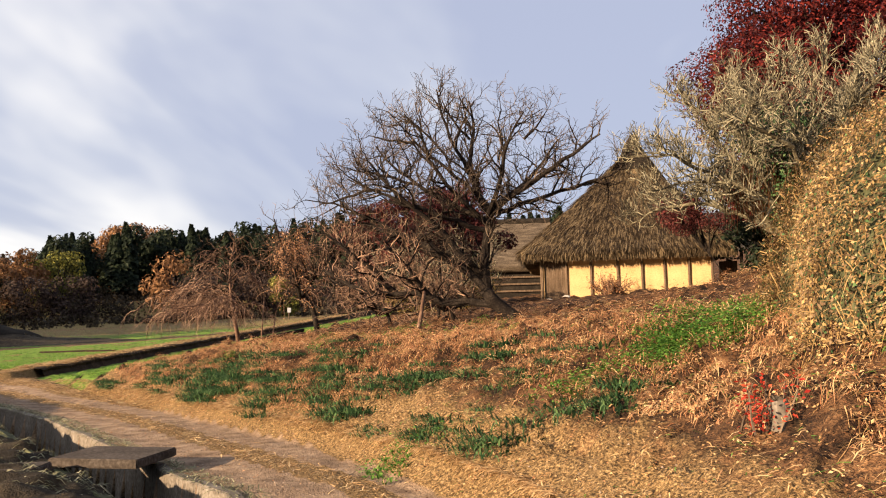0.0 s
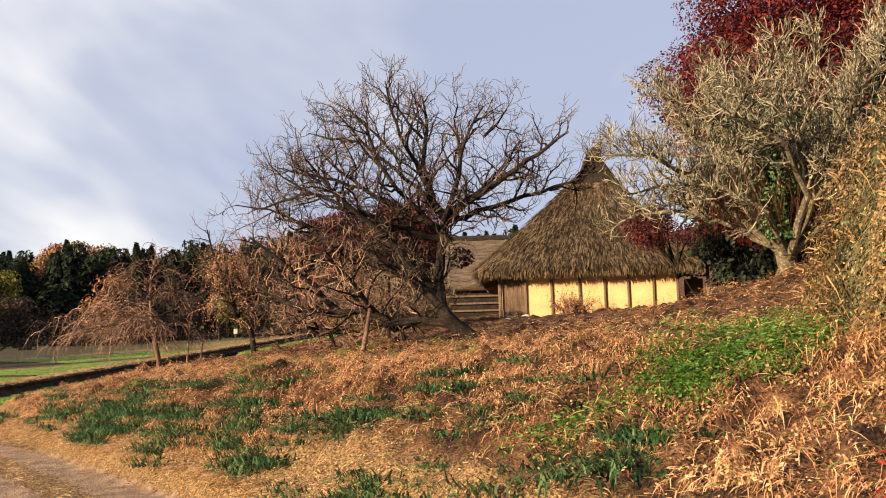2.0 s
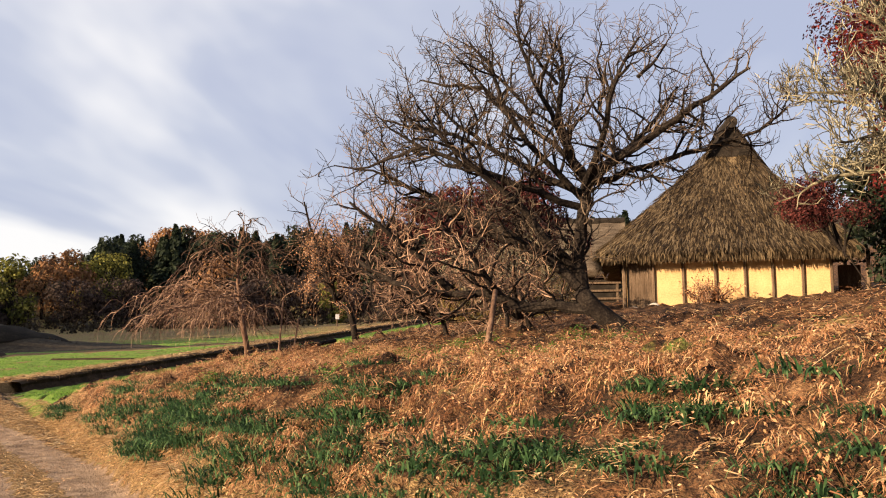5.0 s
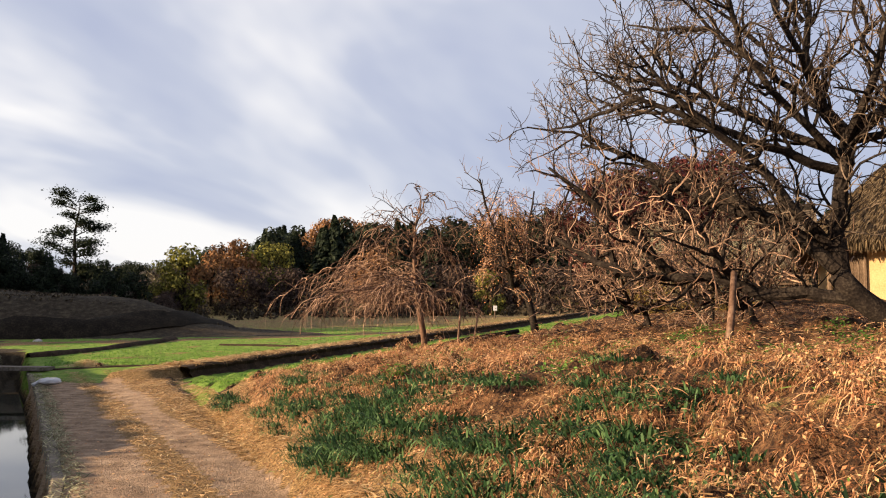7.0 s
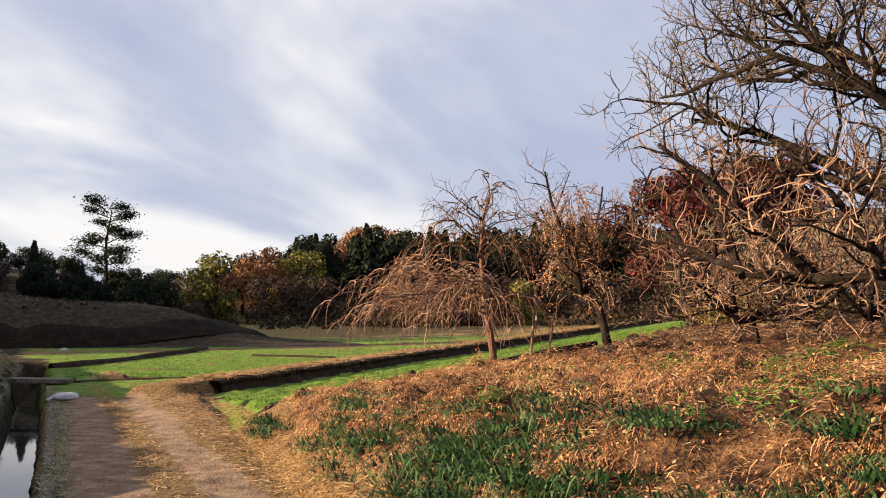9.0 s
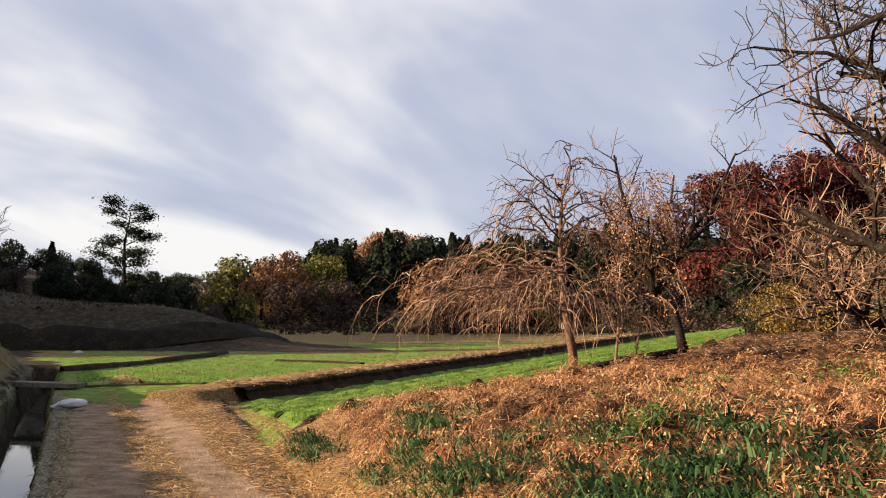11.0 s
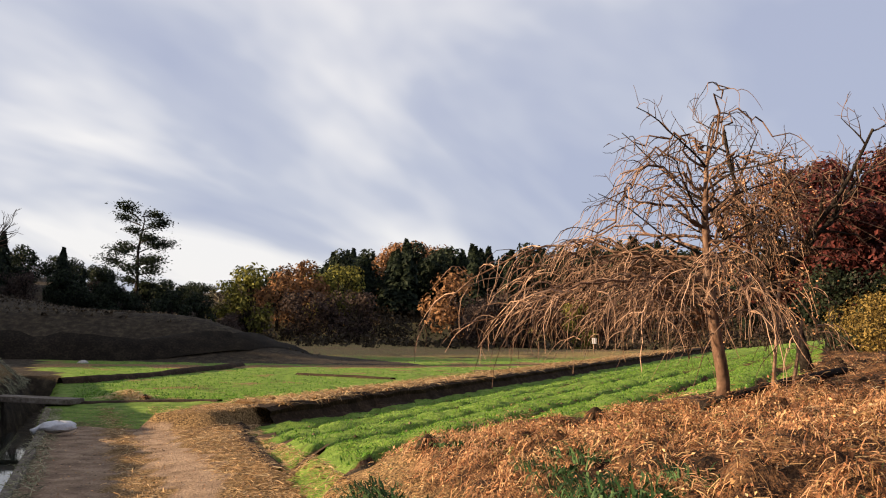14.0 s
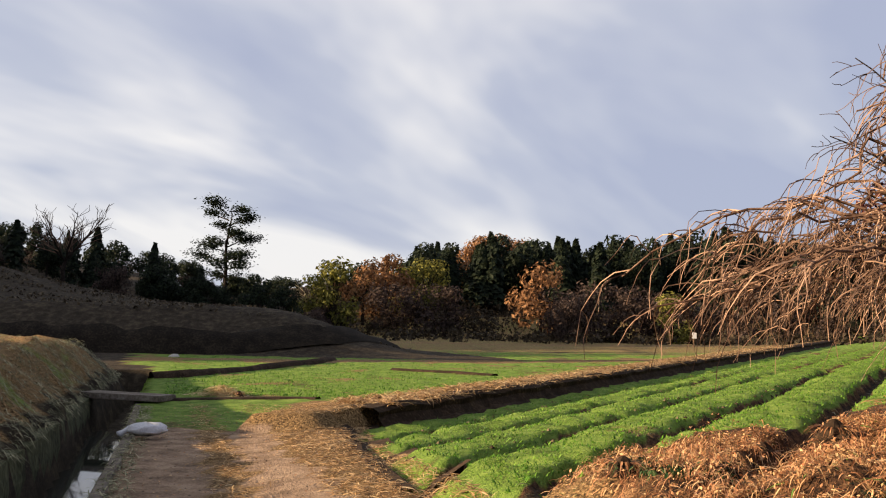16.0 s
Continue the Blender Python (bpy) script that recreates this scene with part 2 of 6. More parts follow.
def ground_material():
    """Bare earth, dry litter and grass, mixed by the zones of the plan and broken up by noise."""
    m = bpy.data.materials.new("ground_cover")
    m.use_nodes = True
    n, l = m.node_tree.nodes, m.node_tree.links
    b = n["Principled BSDF"]
    b.inputs["Roughness"].default_value = 0.95
    b.inputs["Specular IOR Level"].default_value = 0.15
    co = n.new("ShaderNodeTexCoord")
    zone = n.new("ShaderNodeVertexColor")
    zone.layer_name = "zone"
    sep = n.new("ShaderNodeSeparateColor")
    l.new(zone.outputs[0], sep.inputs[0])

    def noise_tex(scale, detail=4, rough=0.6):
        t = n.new("ShaderNodeTexNoise")
        t.inputs["Scale"].default_value, t.inputs["Detail"].default_value, t.inputs["Roughness"].default_value = scale, detail, rough
        l.new(co.outputs["Object"], t.inputs["Vector"])
        return t.outputs["Fac"]

    def ramp(fac, stops):
        r = n.new("ShaderNodeValToRGB")
        e = r.color_ramp.elements
        e[0].position, e[0].color = stops[0][0], (*stops[0][1], 1)
        e[1].position, e[1].color = stops[-1][0], (*stops[-1][1], 1)
        for p, c in stops[1:-1]:
            e.new(p).color = (*c, 1)
        l.new(fac, r.inputs[0])
        return r.outputs[0]

    def blend(fac, a, c):
        x = n.new("ShaderNodeMix")
        x.data_type = "RGBA"
        l.new(fac, x.inputs["Factor"])
        l.new(a, x.inputs["A"])
        l.new(c, x.inputs["B"])
        return x.outputs["Result"]

    def rough_edge(weight, fac, spread):
        t = n.new("ShaderNodeMath")
        t.operation = "MULTIPLY_ADD"
        l.new(fac, t.inputs[0])
        t.inputs[1].default_value = spread
        l.new(weight, t.inputs[2])
        s = n.new("ShaderNodeMapRange")
        s.inputs["From Min"].default_value, s.inputs["From Max"].default_value = 0.5 + spread / 2 - 0.12, 0.5 + spread / 2 + 0.12
        l.new(t.outputs[0], s.inputs["Value"])
        return s.outputs[0]

    big, mid, fine = noise_tex(0.5), noise_tex(3.5), noise_tex(38, 3, 0.7)
    soft = n.new("ShaderNodeMath")
    soft.operation = "MULTIPLY_ADD"
    soft.inputs[1].default_value = 0.6
    l.new(mid, soft.inputs[0])
    part_fine = n.new("ShaderNodeMath")
    part_fine.operation = "MULTIPLY"
    part_fine.inputs[1].default_value = 0.4
    l.new(fine, part_fine.inputs[0])
    l.new(part_fine.outputs[0], soft.inputs[2])
    path_mix = soft.outputs[0]
    # darkest stops of litter and straw paint the shade in gaps between strands
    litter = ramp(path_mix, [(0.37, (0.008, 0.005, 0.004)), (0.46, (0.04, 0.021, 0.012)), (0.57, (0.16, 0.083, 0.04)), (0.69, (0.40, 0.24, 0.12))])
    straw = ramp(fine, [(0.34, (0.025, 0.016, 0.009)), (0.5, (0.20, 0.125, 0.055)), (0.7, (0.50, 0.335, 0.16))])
    earth = ramp(path_mix, [(0.33, (0.10, 0.066, 0.045)), (0.45, (0.22, 0.15, 0.10)), (0.56, (0.33, 0.235, 0.16)), (0.7, (0.46, 0.35, 0.25))])
    green = ramp(path_mix, [(0.33, (0.055, 0.075, 0.016)), (0.48, (0.12, 0.205, 0.03)), (0.66, (0.24, 0.33, 0.07))])
    # dull far grass, with the mound's shade put into its dark tones
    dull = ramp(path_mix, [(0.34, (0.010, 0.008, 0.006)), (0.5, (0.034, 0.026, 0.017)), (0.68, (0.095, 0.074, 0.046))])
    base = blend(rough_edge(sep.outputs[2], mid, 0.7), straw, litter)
    base = blend(rough_edge(sep.outputs[1], mid, 0.6), base, earth)
    base = blend(rough_edge(sep.outputs[0], mid, 0.7), base, green)
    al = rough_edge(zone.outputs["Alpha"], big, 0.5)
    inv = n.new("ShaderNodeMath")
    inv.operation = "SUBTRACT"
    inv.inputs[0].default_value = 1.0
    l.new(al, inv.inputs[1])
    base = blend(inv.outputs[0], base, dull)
    l.new(base, b.inputs["Base Color"])
    bp = n.new("ShaderNodeBump")
    bp.inputs["Strength"].default_value, bp.inputs["Distance"].default_value = 0.9, 0.06
    l.new(fine, bp.inputs["Height"])
    l.new(bp.outputs[0], b.inputs["Normal"])
    return m


GROUND = ground_material()

# ---- plan ----
EDGE = ((-60, -22), (-30, -10), (-5, -0.4), (-1, 1.0), (1, 1.35), (5, 1.25), (9.7, 0.3), (14, -0.5), (19.5, -1.75), (22.3, -2.45), (26, -3.0), (60, -3.0))
CANAL = ((-60, -24), (-30, -12), (-8, -3.8), (-5, -2.4), (-1.2, -0.7), (1, -0.3), (3, -0.25), (4.2, -0.53), (10.7, -1.78), (15.1, -3.06), (22, -5.1), (28, -7.0), (36, -9.4), (60, -17))
CANAL_WIDTH = 0.85


def along(table, v):
    """Straight lines through the (v, value) pairs."""
    for (a, p), (b, q) in zip(table, table[1:]):
        if v < b:
            return p + (q - p) * (max(v, a) - a) / (b - a)
    return table[-1][1]


def step(a, b, v):
    t = min(1.0, max(0.0, (v - a) / (b - a)))
    return t * t * (3 - 2 * t)


def levee(x, y):
    """Distance to the right of the levee's edge and along it."""
    return ((x + 2.1) - 0.6 * (y - 25)) / 1.166, ((x + 2.1) * 0.6 + (y - 25)) / 1.166


def furrow(d, s):
    """Wavy rows of the sown strip, from -1 in a furrow to 1 on a ridge."""
    d = d + 0.16 * noise.noise((d * 0.5, s * 0.35, 61)) + 0.07 * noise.noise((d * 2, s * 1.6, 62))
    return math.sin(d * 2 * math.pi / 1.3)


RISE = ((0, 0.03), (0.25, 0.24), (1, 0.62), (1.5, 0.78), (3, 1.4), (6, 3.2), (60, 40))


def ground_z(x, y):
    d, s = levee(x, y)
    top = 0.36 + 0.047 * min(max(s, -9), 60)
    u = x - along(EDGE, y)
    c = x - along(CANAL, y)
    wave = 0.06 * noise.noise((x * 0.9, y * 0.9, 0)) + 0.05 * noise.noise((x * 2.3, y * 2.3, 3)) + 0.035 * noise.noise((x * 4.6, y * 4.6, 9))
    if d > -0.3 or y < 24:
        up = top - 0.2 + 0.14 * min(max(d - 0.5, 0), 7.5) + 0.06 * min(max(0, d - 8), 22)
        strip = step(9.5, 6.5, d) * step(-8, -4.5, s)
        up -= 0.07 * strip
        # low ridges between the sown rows of the green strip
        up += strip * (0.03 * furrow(d, s) - 0.16 * step(-0.6, -0.92, furrow(d, s)) + 0.05 * noise.noise((x * 3.1, y * 3.1, 63)))
        up += 1.35 * math.exp(-((x - 15) ** 2 + (y - 6) ** 2) / 30)
        if u > 0:
            z = min(along(RISE, u), up) + wave * step(0, 1, u)
            if strip < 0.5:
                # tussocks under the litter
                z += step(0.5, 1.6, u) * (0.19 * max(0, noise.noise((x * 1.9, y * 1.9, 21))) + 0.15 * max(0, noise.noise((x * 4.1, y * 4.1, 22))))
                z += step(0.1, 0.9, u) * 0.11 * noise.noise((x * 6.5, y * 6.5, 24))
            if y > 19 and strip > 0.4:
                z = up + (0.06 - up) * step(0.5, 0.0, u) + wave * 0.6
        elif c > 0:
            z = 0.02 + 0.3 * wave + 0.09 * step(-1.6, -0.2, u) * step(15, 20, y)
        else:
            z = left_side(x, y, c, wave)
    elif d > -1.2:
        z = top + 0.3 * wave
        if c < 0:
            z = left_side(x, y, c, wave)
    else:
        field = 0.02 + 0.035 * max(0, min(y, 115) - 38)
        lift = max(0.0, top - 0.3 - field) * math.exp(min(0, (d + 1.2) / 30))
        z = field + lift + 0.4 * wave
        if c < 0 and y < 37:
            z = left_side(x, y, c, wave)
    return z + far_z(x, y)


def left_side(x, y, c, wave):
    """The canal, the mossy embankment over it and the flat meadow beyond."""
    if c > -CANAL_WIDTH:
        return -0.75
    bank = step(7.5, 14, y) * step(40, 34, y)
    k = -c - CANAL_WIDTH
    low = 0.10 + 0.12 * step(0, 0.8, k) + 2 * wave
    high = 0.12 + (0.68 + 0.22 * step(20, 26, y)) * step(-0.1, 1.3, k) + 2.4 * wave
    return low + (high - low) * bank


def far_z(x, y):
    """The terraced mound, the valley's end and its wooded hills."""
    z = 0.0
    w = x + 0.45 * (y - 52)
    lump = 1 + 0.25 * noise.noise((x * 0.12, y * 0.12, 31))
    z += 2.0 * step(-3, -11, w - 2) * step(48.5, 54, y - 0.05 * x) * lump
    z += 3.6 * step(-10, -36, w) * step(56, 68, y) * lump
    z += 0.9 * step(-18, -60, x) * step(20, 45, y)
    z += 3.5 * step(95, 120, y + 0.15 * abs(x))
    z += 13.0 * math.exp(-((x - 22) / 55) ** 2 - ((y - 185) / 38) ** 2)
    z += 16.0 * step(35, 110, x - 0.2 * y) * step(-60, 20, y)
    z += 10 * step(230, 420, math.hypot(x, y))
    return z


def strip_limit(s):
    """How far the sown strip reaches from the levee."""
    return 5.0 + 0.55 * min(max(s + 4, 0), 5.5)


def zone(x, y):
    """Weights: green, bare earth, rusty litter, and 1 minus dull far grass, whose colour holds shade."""
    d, s = levee(x, y)
    u = x - along(EDGE, y)
    c = x - along(CANAL, y)
    n1 = noise.noise((x * 0.35, y * 0.35, 7))
    n2 = noise.noise((x * 0.9, y * 0.9, 11))
    if -CANAL_WIDTH - 0.25 < c < 0 and y < 40:
        return (0.1, 0.1, 0.2, 0.05)
    # far ground and mound take the dull ramp, darkened for shade
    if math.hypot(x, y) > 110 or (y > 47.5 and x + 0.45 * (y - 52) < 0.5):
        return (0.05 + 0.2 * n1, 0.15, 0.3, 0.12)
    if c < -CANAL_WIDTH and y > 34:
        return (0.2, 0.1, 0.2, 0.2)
    if d <= 0 and y >= 24:
        if c < -CANAL_WIDTH:
            return (0.3 + 0.3 * n2, 0.1, 0.15, 0.85)
        if d > -1.25:
            return (0.05, 0.15, 0.15, 1.0)
        ditch = abs(y - 46 - 0.25 * x + 2 * n1) < 0.9 or abs(y - 74 - 0.1 * x) < 1.3
        if ditch:
            return (0.0, 0.2, 0.25, 1.0)
        bright = step(62, 46, y) * (0.42 + 0.8 * n2 + 0.4 * n1)
        return (0.40 + bright, 0.05, 0.1, 1.0 if bright > 0.3 else 0.72 + 0.35 * n1)
    if u > 0:
        strip = step(0.5, -0.5, d - strip_limit(s) + 1.0 * n2) * step(-6.8, -5.2, s + n2)
        if strip > 0.5:
            row = furrow(d, s)
            gone = step(-0.6, -0.88, row)
            return (0.85 + 0.5 * n2 - 0.9 * gone, 0.1, 0.5 + 0.3 * gone, 1 - 0.6 * gone)
        right = step(3.2, 5.5, x) * step(0.5, 2.5, y) * step(11, 8, y) * step(11, 8, x)
        near = step(1.3, 0.3, u)
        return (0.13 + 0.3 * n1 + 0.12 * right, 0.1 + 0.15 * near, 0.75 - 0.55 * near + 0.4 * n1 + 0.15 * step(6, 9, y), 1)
    if c > 0:
        w = u - c
        mid = abs(c - 1.15) < 0.22
        bare = 0.85 if c < (1.95 + 0.3 * n1) and not mid else 0.22
        return (0.18 if mid else 0.08, bare + 0.25 * n2, 0.12, 1)
    return (0.3 + 0.4 * n2, 0.1, 0.15, 0.25 + 0.6 * step(5, 13, y))


# ---- mesh helpers ----
class Build:
    """Collects vertices and faces for one mesh."""

    def __init__(self):
        self.v, self.f = [], []

    def face(self, *pts):
        k = len(self.v)
        self.v += [tuple(p) for p in pts]
        self.f.append(tuple(range(k, k + len(pts))))

    def box(self, x0, y0, z0, x1, y1, z1):
        k = len(self.v)
        self.v += [(x, y, z) for z in (z0, z1) for x, y in ((x0, y0), (x1, y0), (x1, y1), (x0, y1))]
        self.f += [tuple(k + i for i in q) for q in ((3, 2, 1, 0), (4, 5, 6, 7), (0, 1, 5, 4), (1, 2, 6, 5), (2, 3, 7, 6), (3, 0, 4, 7))]

    def tube(self, pts, radii, sides=6, cap=True):
        k = len(self.v)
        ref = Vector((0.31, 0.17, 0.93))
        for i, p in enumerate(pts):
            a, b = pts[max(i - 1, 0)], pts[min(i + 1, len(pts) - 1)]
            t = (Vector(b) - Vector(a)).normalized()
            r1 = t.cross(ref)
            if r1.length < 0.05:
                r1 = t.cross(Vector((1, 0, 0)))
            r1.normalize()
            r2 = t.cross(r1)
            for j in range(sides):
                g = 2 * math.pi * j / sides
                q = Vector(p) + radii[i] * (math.cos(g) * r1 + math.sin(g) * r2)
                self.v.append(q[:])
        for i in range(len(pts) - 1):
            for j in range(sides):
                a, b = k + i * sides + j, k + i * sides + (j + 1) % sides
                self.f.append((a, b, b + sides, a + sides))
        if cap:
            self.f.append(tuple(k + j for j in range(sides))[::-1])
            self.f.append(tuple(k + (len(pts) - 1) * sides + j for j in range(sides)))

    def blade(self, p, way, side, length, width, droop=0.3, parts=2):
        """A tapering leaf blade that bends over."""
        k = len(self.v)
        p, way, side = Vector(p), Vector(way).normalized(), Vector(side).normalized()
        for i in range(parts + 1):
            t = i / parts
            c = p + way * (length * t) + Vector((0, 0, -droop * length * t * t))
            w = width * (1 - t) ** 0.6 * 0.5
            if i == parts:
                self.v.append(c[:])
            else:
                self.v += [(c - side * w)[:], (c + side * w)[:]]
        for i in range(parts):
            a = k + 2 * i
            self.f.append((a, a + 1, a + 3, a + 2) if i < parts - 1 else (a, a + 1, a + 2))

    def leaf(self, p, normal, size, rng):
        n_ = Vector(normal).normalized()
        a = n_.orthogonal().normalized()
        a.rotate(Matrix.Rotation(rng.uniform(0, 6.28), 3, n_))
        b = n_.cross(a)
        p = Vector(p)
        self.face(p - a * size * 0.5, p + b * size * 0.28 + n_ * size * 0.08, p + a * size * 0.5, p - b * size * 0.28 + n_ * size * 0.08)

    def mesh(self, name, mat, smooth=False):
        me = bpy.data.meshes.new(name)
        me.from_pydata(self.v, [], self.f)
        me.materials.append(mat)
        if smooth:
            me.polygons.foreach_set("use_smooth", [True] * len(me.polygons))
        me.update()
        return me


def part(name, build, mat, parent=None, label="", smooth=False):
    ob = new(name, build.mesh(name, mat, smooth))
    ob.parent = parent
    return tagged(ob, label)


def thing(name, at, label, category, group="", kind="", turn=0.0):
    ob = new(name)
    ob.matrix_basis = Matrix.Translation(at) @ Matrix.Rotation(turn, 4, "Z")
    return tagged(ob, label, category, group, kind)


# ---- ground ----
def spaced(marks):
    out = []
    for (a, b, k) in marks:
        out += [a + (b - a) * i / k for i in range(k)]
    return out + [marks[-1][1]]


def build_ground():
    xs = spaced(((-1500, -300, 10), (-300, -90, 14), (-90, -20, 35), (-20, -10, 20), (-10, -2, 40), (-2, 8, 125), (8, 30, 56), (30, 90, 24), (90, 300, 14), (300, 1500, 10)))
    ys = spaced(((-1500, -300, 10), (-300, -60, 12), (-60, -12, 24), (-12, -4, 24), (-4, 20, 270), (20, 32, 60), (32, 60, 70), (60, 125, 65), (125, 300, 40), (300, 2500, 14)))
    verts = [(x, y, ground_z(x, y)) for y in ys for x in xs]
    w = len(xs)
    faces = [(j * w + i, j * w + i + 1, (j + 1) * w + i + 1, (j + 1) * w + i) for j in range(len(ys) - 1) for i in range(w - 1)]
    me = bpy.data.meshes.new("ground")
    me.from_pydata(verts, [], faces)
    me.materials.append(GROUND)
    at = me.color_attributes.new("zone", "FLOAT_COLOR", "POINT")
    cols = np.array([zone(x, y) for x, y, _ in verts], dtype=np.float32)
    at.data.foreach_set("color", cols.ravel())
    me.polygons.foreach_set("use_smooth", [True] * len(me.polygons))
    me.update()
    return tagged(new("ground", me), "dry litter slope, dirt path and green field strips", "ground", kind="structure")


build_ground()


def ribbon(name, mat, rows, label, category, kind="structure"):
    """A strip of quads through rows of points, one row a section."""
    b = Build()
    k = len(rows[0])
    b.v = [tuple(p) for r in rows for p in r]
    b.f = [(j * k + i, j * k + i + 1, (j + 1) * k + i + 1, (j + 1) * k + i) for j in range(len(rows) - 1) for i in range(k - 1)]
    return tagged(part(name, b, mat), label, category, kind=kind)


def build_canal():
    ys = [-20 + 0.5 * i for i in range(97)]
    ribbon("water", WATER, [[(along(CANAL, y) - CANAL_WIDTH - 0.2, y, -0.52), (along(CANAL, y) + 0.3, y, -0.52)] for y in ys], "still water in the narrow irrigation canal", "water")
    wall = []
    for y in ys:
        x = along(CANAL, y)
        j = 0.025 * noise.noise((x, y * 1.3, 2))
        wall.append([(x - 0.03, y, -0.9), (x + j, y, 0.02 + j), (x + 0.02 + j, y, 0.038 + j), (x + 0.11 + 2 * j, y, 0.036 + j), (x + 0.13 + 2 * j, y, 0.0), (x + 0.16, y, -0.2)])
    ribbon("canal_wall", CONCRETE, wall, "worn concrete kerb wall along the canal", "canal wall")
    left = []
    for y in ys:
        x = along(CANAL, y) - CANAL_WIDTH
        j = 0.05 * noise.noise((x, y * 0.9, 5))
        left.append([(x - 0.35, y, -0.1), (x - 0.12 + j, y, 0.12), (x + j, y, 0.08), (x + 0.05 + j, y, -0.2), (x + 0.02, y, -0.9)])
    ribbon("canal_bank", MOSS, left, "dark mossy stone lining of the canal", "canal wall")


build_canal()


def build_levee():
    """The cut earth face between the green strip and the levee path."""
    rows = []
    rng = random.Random(4)
    for i in range(240):
        s = -0.4 + i * 0.25
        x, y = -2.1 + (0.6 * s) / 1.166, 25 + s / 1.166
        nx, ny = 1 / 1.166, -0.6 / 1.166
        top = 0.36 + 0.047 * s
        low = ground_z(x + nx * 0.45, y + ny * 0.45)
        jt, jb = 0.06 * noise.noise((s * 1.3, 0, 0)), 0.09 * noise.noise((s * 0.9, 5, 0))
        hang = top + 0.05 + jt
        rows.append([(x - nx * 0.7, y - ny * 0.7, top + 0.01), (x + nx * (jb - 0.08), y + ny * (jb - 0.08), hang), (x + nx * (0.04 + jb), y + ny * (0.04 + jb), hang - 0.06), (x + nx * (0.02 + jb), y + ny * (0.02 + jb), (hang + low) / 2), (x + nx * (0.14 + jb), y + ny * (0.14 + jb), low + 0.02), (x + nx * 0.4, y + ny * 0.4, low - 0.05)])
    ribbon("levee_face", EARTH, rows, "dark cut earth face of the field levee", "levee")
    # the curved end of the strip, where it is cut into the path's verge
    rows = []
    for i in range(40):
        y = 19.2 + i * 0.16
        x = along(EDGE, y)
        lo = ground_z(x + 0.7, y)
        j = 0.06 * noise.noise((y * 1.7, 3, 0))
        rows.append([(x - 0.25, y, 0.08), (x + 0.02 + j, y, 0.13), (x + 0.14 + j, y, 0.06), (x + 0.22 + j, y, lo * 0.4), (x + 0.5 + j, y, lo - 0.03)])
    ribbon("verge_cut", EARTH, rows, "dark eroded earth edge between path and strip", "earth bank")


build_levee()


def build_mound_foot():
    """Dark cut banks along the far fields and at the path's end; the mound's is coloured for shade."""
    lines = (
        ([(-34, 46.0), (-22, 46.6), (-12, 48.0), (-6, 50.5), (-3, 54.0)], 1.15, 0.9),
        ([(-7.0, 27.9), (-5.6, 28.5), (-4.4, 28.9), (-3.2, 28.6)], 0.05, 0.25),
        ([(-8.6, 33.8), (-8.0, 34.4), (-6.9, 38.3), (-5.6, 43.0), (-5.3, 46.0)], 0.16, 0.22),
        ([(-2.9, 39.4), (-1.0, 38.0), (0.6, 36.6)], 0.08, 0.2),
    )
    for pts, high, wide in lines:
        rows = []
        for (x0, y0), (x1, y1) in zip(pts, pts[1:]):
            n = max(2, int(math.hypot(x1 - x0, y1 - y0) / 0.5))
            for i in range(n):
                t = i / n
                x, y = x0 + (x1 - x0) * t, y0 + (y1 - y0) * t
                dx, dy = x1 - x0, y1 - y0
                k = math.hypot(dx, dy)
                nx, ny = -dy / k, dx / k
                j = noise.noise((x * 0.8, y * 0.8, 41))
                h = high * (1 + 0.35 * j)
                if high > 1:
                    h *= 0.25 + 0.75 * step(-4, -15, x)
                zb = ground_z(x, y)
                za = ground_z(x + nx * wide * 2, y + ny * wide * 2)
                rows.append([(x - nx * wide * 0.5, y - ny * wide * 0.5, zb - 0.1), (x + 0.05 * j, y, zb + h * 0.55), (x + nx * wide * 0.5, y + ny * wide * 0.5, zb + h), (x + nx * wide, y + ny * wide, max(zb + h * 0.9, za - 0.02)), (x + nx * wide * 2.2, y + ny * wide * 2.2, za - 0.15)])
        # only the tall bank under the mound gets the colour with shade in it
        bank = ribbon("field_bank", SHADED_EARTH if high > 1 else EARTH, rows, "dark earth bank between the terraced fields, blackened for shade at the mound", "earth bank")
        bank.data.polygons.foreach_set("use_smooth", [True] * len(bank.data.polygons))


build_mound_foot()


